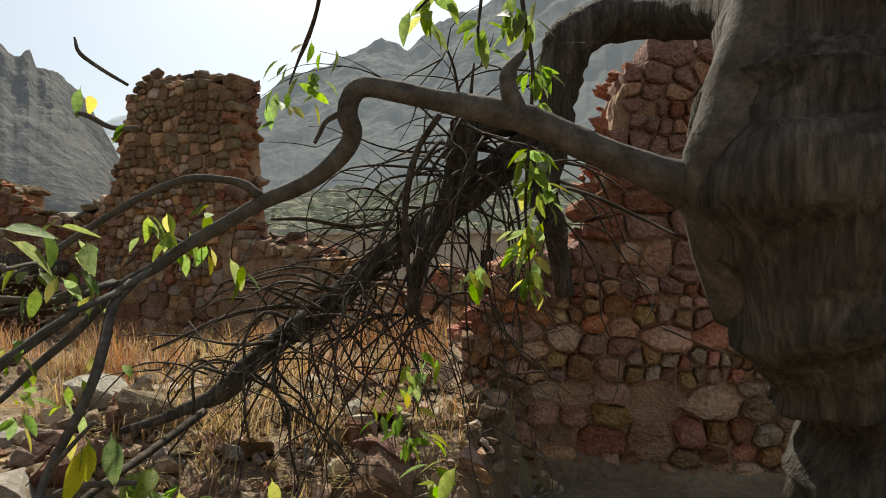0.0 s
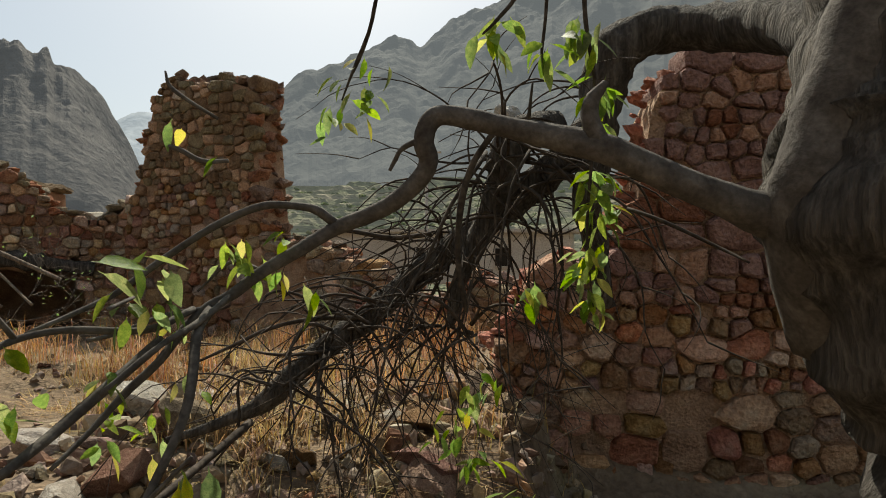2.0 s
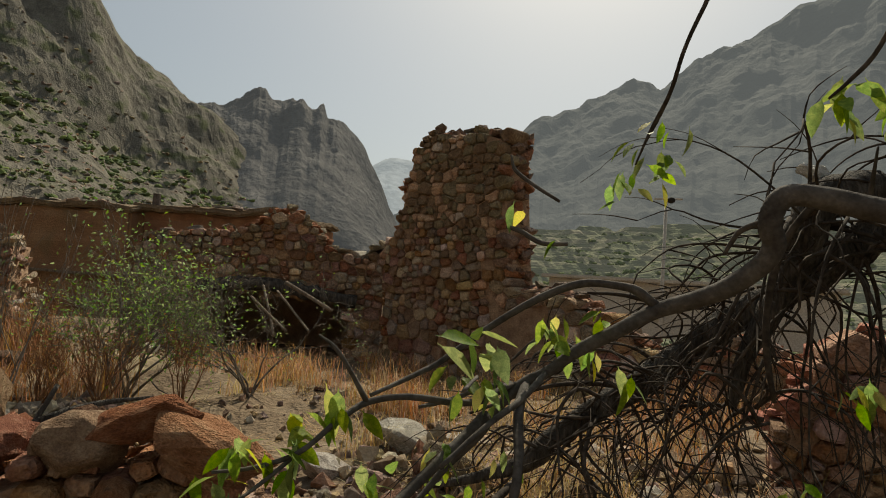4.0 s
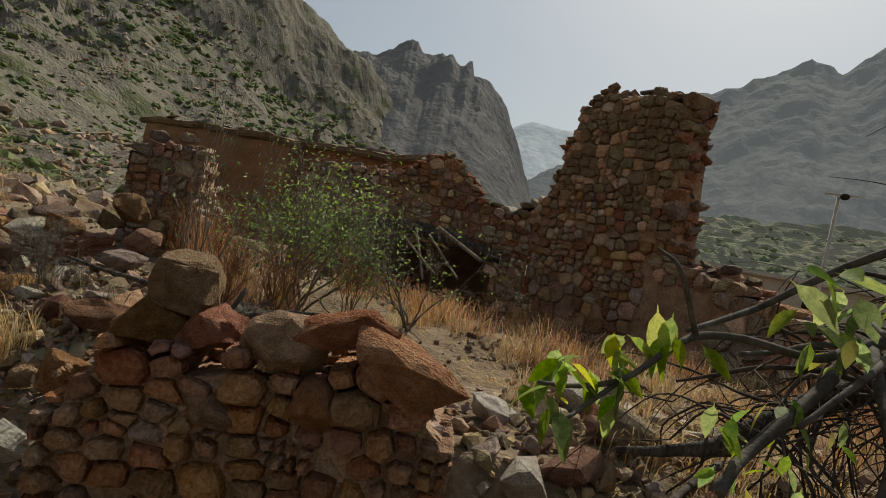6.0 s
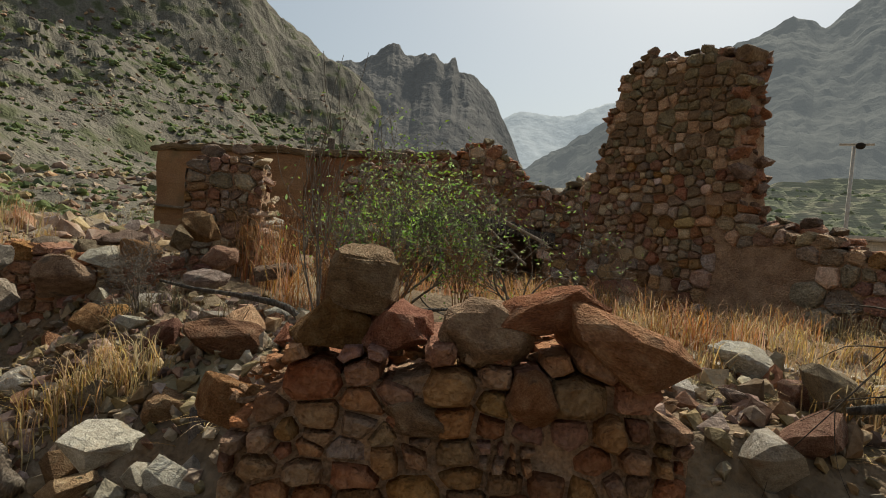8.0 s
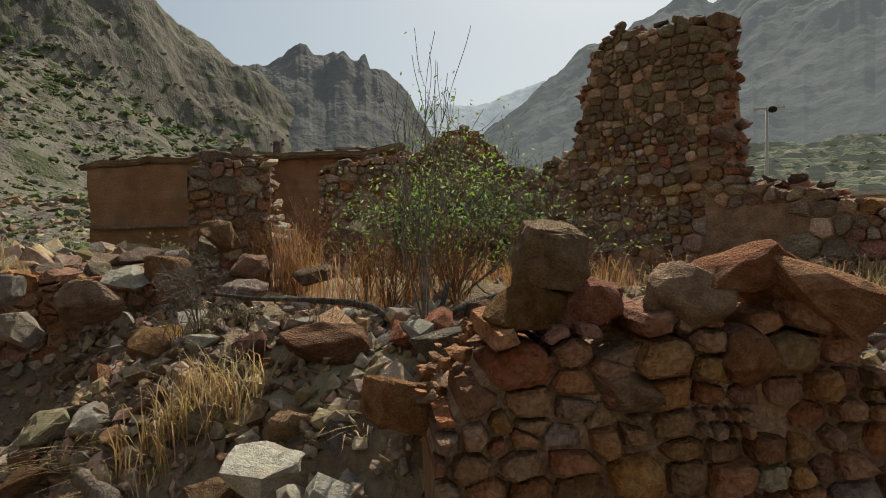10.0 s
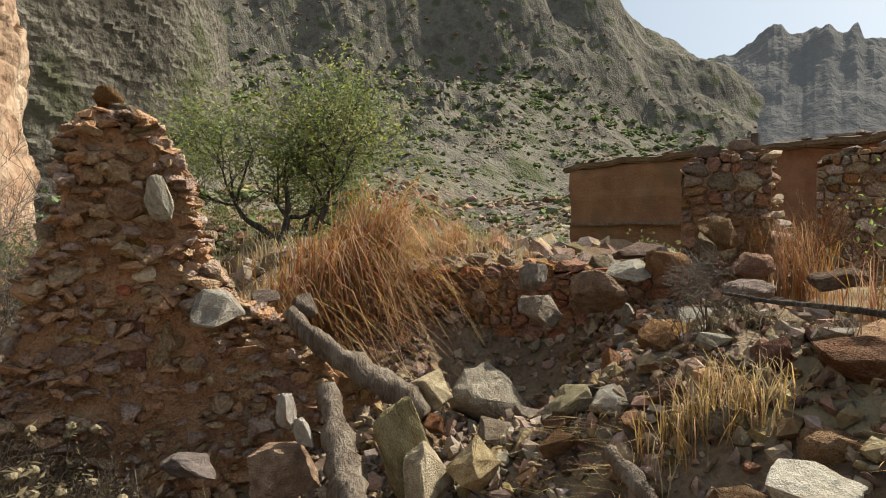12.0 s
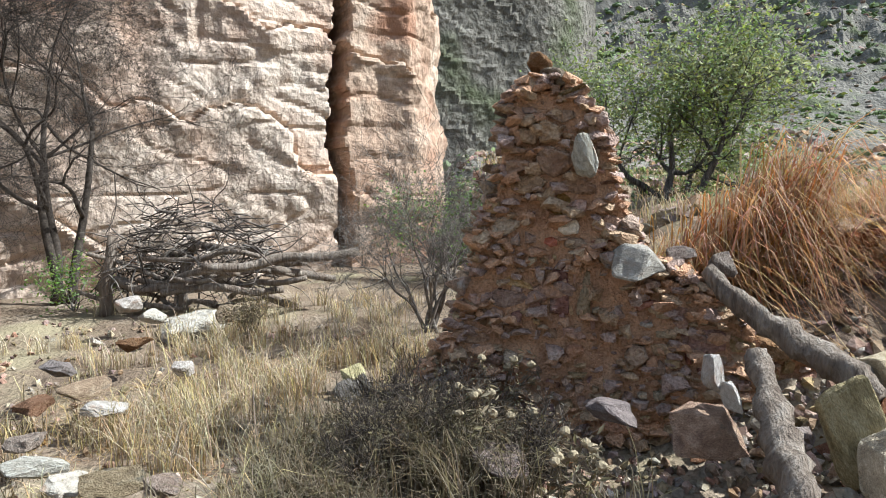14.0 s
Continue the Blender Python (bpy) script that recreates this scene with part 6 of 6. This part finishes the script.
# ---- wood pile under the cliff ----
def wood_pile():
    rng = random.Random(8)
    pile = empty_thing("wood_pile", (-10.5, -5.2, ground_z(-10.5, -5.2)), "heap of cut dry branches on grey logs", "wood pile")
    for k in range(16):
        x, y = -10.2 - 0.5 * rng.random(), -6.0 + 2.1 * k / 15
        z = ground_z(x, y) + 0.14 + 0.19 * (k % 4)
        a = Vector((rng.gauss(0, 0.2), 1, rng.gauss(0, 0.2)))
        l, r = rng.uniform(0.45, 0.9), rng.uniform(0.03, 0.065)
        pts = [(x + a.x * l * t + 0.05 * rng.gauss(0, 1), y + a.y * l * t, z + a.z * l * t + 0.04 * rng.gauss(0, 1), r * (1 - 0.15 * abs(t))) for t in (-1, -0.5, 0, 0.5, 1)]
        part_mesh("log", [limb(pts, 4, 10, 0.2, k)], DEADWOOD, pile)
    for x, y, h in ((-10.35, -6.35, 1.0), (-10.4, -5.35, 0.75)):
        z = ground_z(x, y)
        part_mesh("stump", [limb([(x, y, z - 0.05, 0.09), (x + 0.03, y + 0.05, z + 0.4, 0.075), (x, y + 0.16, z + h, 0.06)], 4, 12, 0.2, 3)], DEADWOOD, pile, "forked grey stump")
    for bunch in range(4):
        pieces = []
        for _ in range(130):
            x, y = -10.7 + rng.gauss(0, 0.28), -5.3 + rng.uniform(-1.1, 1.1)
            top = 1.25 * max(0.15, 1 - ((y + 5.3) / 1.5) ** 2)
            z = ground_z(x, y) + 0.25 + rng.random() * top
            d = Vector((rng.gauss(0.15, 0.35), rng.gauss(0, 1), rng.gauss(-0.15, 0.3))).normalized()
            l, r = rng.uniform(0.25, 0.8), rng.uniform(0.004, 0.014)
            pts = []
            for i in range(5):
                pts.append((x, y, max(z, ground_z(x, y) + 0.03), r * (1 - 0.15 * i)))
                d = (d + Vector((rng.gauss(0, 0.2), rng.gauss(0, 0.2), rng.gauss(-0.05, 0.2)))).normalized()
                x, y, z = x + d.x * l / 4, y + d.y * l / 4, z + d.z * l / 4
            pieces.append(limb(pts, 2, 5, 0, bunch))
        tagged(part_mesh("brushwood", pieces, GREY_TWIG if bunch % 2 else TWIG, pile), kind="stuff")


wood_pile()


# ---- thistles ----
def thistle(x, y, tall, seed):
    rng = random.Random(seed)
    z = ground_z(x, y)
    plantlet = empty_thing("thistle", (x, y, z), "dry thistle with pale spiny seed heads", "thistle", "dry thistles")
    stems, heads, spines = [], [], []
    for _ in range(4):
        p, d = Vector((x, y, z - 0.02)), Vector((rng.gauss(0, 0.25), rng.gauss(0, 0.25), 1)).normalized()
        pts = [(*p, 0.006)]
        for i in range(5):
            d = (d + Vector((rng.gauss(0, 0.12), rng.gauss(0, 0.12), 0.1))).normalized()
            p = p + d * tall / 5 * rng.uniform(0.8, 1.15)
            pts.append((*p, 0.005 * (1 - i / 7)))
            for _ in range(8):
                spines.append(p + Vector((rng.gauss(0, 0.015), rng.gauss(0, 0.015), rng.gauss(0, 0.03))))
        stems.append(limb(pts, 3, 5, 0, 0))
        heads.append(p)
    for piece in stems:
        part_mesh("stem", [piece], GREY_STRAW, plantlet)
    part_mesh("spiny_leaves", [leaf_cards(spines, rng, 0.07, 0.25)], GREY_STRAW, plantlet, "", False)
    for h in heads:
        bm = bmesh.new()
        bmesh.ops.create_icosphere(bm, subdivisions=2, radius=0.024)
        for v in bm.verts:
            v.co *= 1 + 0.35 * rng.random() * (1 if v.co.z > -0.005 else 0.2)
        put("seed_head", to_mesh("seed_head", bm, THISTLE), plantlet, plantlet.matrix_basis.inverted() @ Matrix.Translation(h), "pale fluffy seed head")


for k, (x, y, tall) in enumerate(((-5.72, -0.82, 0.42), (-5.8, -0.72, 0.5), (-6.15, -1.15, 0.55), (-6.3, -1.3, 0.62), (-6.6, -1.2, 0.72))):
    thistle(x, y, tall, 60 + k)


# ---- loose rubble ----
def rubble():
    rng = random.Random(77)
    regions = (  # x0, x1, y0, y1, countable, small, size
        (-6.6, -3.2, 0.5, 3.1, 125, 3600, (0.08, 0.26)),
        (-8.4, -6.2, 0.6, 3.2, 40, 1300, (0.08, 0.22)),
        (-1.9, 0.4, 1.9, 4.2, 71, 1300, (0.08, 0.28)),
        (-3.4, -0.6, 2.4, 5.0, 15, 400, (0.06, 0.2)),
        (-7.4, -4.6, 5.4, 8.2, 18, 500, (0.1, 0.25)),
        (-2.6, 1.0, 5.0, 7.4, 18, 500, (0.1, 0.3)),
        (-9.5, -4.0, -6.5, -2.8, 25, 900, (0.06, 0.2)),
        (-12.5, -8.5, 2.0, 8.0, 12, 1200, (0.1, 0.4)),
        (-6.9, -5.6, -0.9, 1.2, 18, 1000, (0.05, 0.14)),
    )
    base = []
    for k in range(6):
        bm = hull_rock(300 + k, 11, (1, 0.7, 0.5)[k % 3], 0.5)
        bm.verts.index_update()
        base.append(([v.co.copy() for v in bm.verts], [tuple(v.index for v in f.verts) for f in bm.faces]))
        bm.free()
    mats = ((RED_STONE, "red brown rubble stone lying on the slope"), (TAN_STONE, "tan rubble stone lying on the slope"), (GOLD_STONE, "golden brown rubble stone lying on the slope"), (PALE_STONE, "pale grey rubble stone lying on the slope"), (RED_STONE, "red brown rubble stone lying on the slope"))
    small = []
    for x0, x1, y0, y1, count, many, size in regions:
        for _ in range(count):
            x, y = rng.uniform(x0, x1), rng.uniform(y0, y1)
            s = size[0] + (size[1] - size[0]) * rng.random() ** 1.8
            mat, label = rng.choice(mats)
            ob = put("rubble_stone", rock_mesh(rng.randint(0, 15), mat))
            ob.matrix_basis = pose(x, y, ground_z(x, y) + s * 0.18, rng.uniform(-35, 35), rng.uniform(-35, 35), rng.uniform(0, 360)) @ Matrix.Diagonal((s * rng.uniform(0.8, 1.5), s, s * rng.uniform(0.6, 1), 1))
            tagged(ob, label, "stone", "rubble")
        for _ in range(many):
            x, y = rng.uniform(x0 - 0.3, x1 + 0.3), rng.uniform(y0 - 0.3, y1 + 0.3)
            s = rng.uniform(0.02, 0.085) * (1.7 if x0 in (-6.6, -8.4, -1.9) and rng.random() < 0.3 else 1)
            v, f = rng.choice(base)
            turn = Euler((rng.uniform(-1, 1), rng.uniform(-1, 1), rng.uniform(0, 6.3))).to_matrix() * s
            o = Vector((x, y, ground_z(x, y) + s * 0.25))
            small.append(([o + turn @ q for q in v], f))
    tagged(put("rubble_chips", mesh_of("rubble_chips", *join(small), RUBBLE_SMALL)), "small broken stones and chips over the slopes", "rubble", kind="stuff")


rubble()


# ---- dry grass ----
def grass_patch(name, label, mat, seed, jobs, width=0.0035):
    """jobs: (x, y, radius x, radius y, blades, height range, lean)"""
    rng = random.Random(seed)
    pieces = []
    for x, y, rx, ry, count, height, lean in jobs:
        tufts = [(x + rng.gauss(0, 0.5) * rx, y + rng.gauss(0, 0.5) * ry) for _ in range(max(3, count // 45))]
        spots = []
        for _ in range(count):
            a, b = rng.choice(tufts)
            a, b = a + rng.gauss(0, 0.07), b + rng.gauss(0, 0.07)
            spots.append((a, b, ground_z(a, b) - 0.02))
        pieces.append(blades(spots, rng, height, width, lean))
    return tagged(put(name, mesh_of(name, *join(pieces), mat)), label, "grass", kind="stuff")


grass_patch("dry_grass", "golden dry grass between the ruined walls", STRAW, 71, (
    (-1.6, 4.6, 1.6, 1.2, 1500, (0.1, 0.32), 0.9), (-3.0, 5.4, 1.6, 1.2, 650, (0.1, 0.3), 0.8), (-4.75, 1.65, 0.28, 0.25, 420, (0.15, 0.36), 0.6),
    (-0.8, 3.2, 0.9, 0.6, 900, (0.1, 0.3), 0.9), (-9.5, 3.6, 1.2, 0.9, 260, (0.08, 0.24), 0.8), (-11.8, 3.4, 1.2, 0.7, 420, (0.2, 0.5), 0.8), (-9.2, 0.1, 0.9, 0.6, 1100, (0.2, 0.5), 0.8), (-10.5, 6.5, 2.0, 2.0, 220, (0.08, 0.22), 0.8), (-11.0, 2.6, 0.8, 0.5, 500, (0.3, 0.7), 0.5)))
grass_patch("dry_grass", "dry yellow grass along the path under the cliff", PALE_STRAW, 72, (
    (-7.4, -3.3, 1.4, 0.9, 2600, (0.12, 0.5), 0.9), (-6.3, -4.4, 1.4, 1.2, 1800, (0.1, 0.36), 1.0), (-9.0, -4.2, 1.2, 1.0, 1600, (0.12, 0.45), 0.8), (-8.6, -2.2, 0.8, 0.6, 900, (0.2, 0.5), 0.8), (-10.5, -3.0, 1.2, 0.8, 700, (0.15, 0.4), 0.8), (-8.0, -6.5, 2.0, 1.2, 900, (0.12, 0.35), 0.9)))
grass_patch("rusty_stalks", "upright rust-coloured dry stalks", RUST_STRAW, 73, (
    (-4.5, 3.4, 0.9, 0.5, 330, (0.15, 0.65), 0.9), (-5.2, 3.9, 0.7, 0.5, 200, (0.2, 0.75), 0.8), (-3.0, 6.0, 1.2, 0.9, 650, (0.12, 0.5), 0.9), (-4.2, 5.4, 1.2, 0.9, 850, (0.12, 0.45), 0.9), (-2.7, 4.6, 0.9, 0.5, 420, (0.12, 0.45), 0.8), (-6.2, 4.35, 0.3, 0.5, 420, (0.3, 0.95), 0.4), (-2.0, 6.6, 1.2, 0.5, 300, (0.15, 0.45), 0.8), (-0.2, 5.6, 0.8, 0.6, 450, (0.2, 0.6), 0.7), (-10.4, 3.4, 0.4, 0.4, 250, (0.3, 0.7), 0.5), (-1.2, 4.4, 1.0, 0.7, 400, (0.15, 0.4), 0.8)), 0.003)
grass_patch("grey_weeds", "grey dry weeds at the foot of the jagged wall", GREY_STRAW, 74, (
    (-6.35, -1.35, 0.45, 0.5, 2200, (0.2, 0.6), 0.9), (-6.0, -2.2, 0.8, 0.6, 2200, (0.15, 0.45), 0.9), (-6.8, -2.0, 0.4, 0.5, 1300, (0.25, 0.65), 0.8), (-5.0, 2.2, 0.8, 0.4, 220, (0.1, 0.28), 1.0), (-2.8, 7.0, 1.6, 0.7, 900, (0.2, 0.5), 0.6), (-5.6, -5.0, 1.2, 1.0, 1500, (0.1, 0.35), 0.9)))


grass_patch("straw_litter", "flattened straw and stalks lying on the ground", STRAW, 75, (
    (-1.5, 3.7, 1.2, 0.7, 1500, (0.03, 0.06), 6), (-0.6, 3.2, 0.8, 0.6, 900, (0.03, 0.06), 6), (-2.6, 4.4, 1.2, 0.8, 1200, (0.03, 0.06), 6), (-2.6, 6.0, 1.6, 1.0, 900, (0.03, 0.06), 6), (-7.2, -3.5, 1.6, 1.0, 1800, (0.03, 0.07), 5), (-6.0, -4.6, 1.4, 1.0, 1200, (0.03, 0.07), 5), (-5.2, 1.4, 1.0, 0.5, 600, (0.03, 0.06), 6)), 0.003)


def slope_cover():
    """Stones, low shrubs and tufts where the hill comes down behind the ruin."""
    rng = random.Random(52)
    left = (HILL_LINE, 11, 330, -3.6, 0.6, 7.0, 2, 0.0, (0.72, 0.86, 0.30))
    pieces, spots, leaves = [], [], []
    shapes = []
    for k in range(5):
        bm = hull_rock(400 + k, 12, (1, 0.7, 0.5)[k % 3], 0.45)
        bm.verts.index_update()
        shapes.append(([v.co.copy() for v in bm.verts], [tuple(v.index for v in f.verts) for f in bm.faces]))
        bm.free()
    for _ in range(2600):
        r = 9.5 + 26 * rng.random() ** 1.5
        az = rng.uniform(52, 99)
        p = Vector(slope_z(HILL_LINE, az, r, *left[1:]))
        p.z = max(p.z, ground_z(p.x, p.y))
        s = 0.07 + 0.5 * rng.random() ** 3.5
        v, f = rng.choice(shapes)
        turn = Euler((rng.uniform(-0.7, 0.7), rng.uniform(-0.7, 0.7), rng.uniform(0, 6.3))).to_matrix() * s
        pieces.append(([p + turn @ q for q in v], f))
        if rng.random() < 0.5 and (az > 66 or r > 26):
            for _ in range(9):
                spots.append((p.x + rng.gauss(0, 0.25), p.y + rng.gauss(0, 0.25), p.z - 0.03))
        if rng.random() < 0.014:
            for _ in range(110):
                q = Vector((rng.gauss(0, 1), rng.gauss(0, 1), abs(rng.gauss(0, 1)))).normalized() * rng.uniform(0.15, 0.45)
                leaves.append(p + q)
    tagged(put("slope_stones", mesh_of("slope_stones", *join(pieces), RUBBLE_SMALL)), "grey and tan stones strewn on the slope behind the ruin", "stones", kind="stuff")
    tagged(put("slope_grass", mesh_of("slope_grass", *blades(spots, rng, (0.15, 0.5), 0.008, 0.7), PALE_STRAW)), "thin dry tufts on the slope behind the ruin", "grass", kind="stuff")
    tagged(put("slope_shrubs", mesh_of("slope_shrubs", *leaf_cards(leaves, rng, 0.07, 0.5), SHRUB)), "low green shrubs on the slope behind the ruin", "shrubs", kind="stuff")


slope_cover()


def straw_heap():
    """A great tuft of long straw bent over the old wall."""
    for seed, mat, count in ((90, STRAW, 700), (91, RUST_STRAW, 1900)):
        rng = random.Random(seed)
        verts, faces = [], []
        for _ in range(count):
            t = rng.random()
            x, y = -8.45 + rng.gauss(0, 0.22), -0.2 + 1.5 * t + rng.gauss(0, 0.1)
            z = ground_z(x, y) - 0.03
            high = rng.uniform(0.3, 0.95) * (0.7 + 0.5 * t)
            go = Vector((0.3 + rng.gauss(0, 0.4), rng.uniform(-0.1, 1.25), 0))
            fall = rng.uniform(0.1, 1.1)
            side = Vector((-go.y, go.x, 0)).normalized() * 0.0065
            k = len(verts)
            for s in (0, 0.2, 0.4, 0.6, 0.8, 1.0):
                p = Vector((x, y, z)) + go * s + Vector((0, 0, high * 4 * s * (1 - s) * (1 - 0.3 * s) + (high - fall) * s * s))
                verts += [p - side * (1.15 - s), p + side * (1.15 - s)]
            for i in range(5):
                faces.append((k + 2 * i, k + 2 * i + 1, k + 2 * i + 3, k + 2 * i + 2))
        tagged(put("straw_tuft", mesh_of("straw_tuft", verts, faces, mat)), "large rust-gold tuft of long straw bent over", "grass", kind="stuff")


straw_heap()
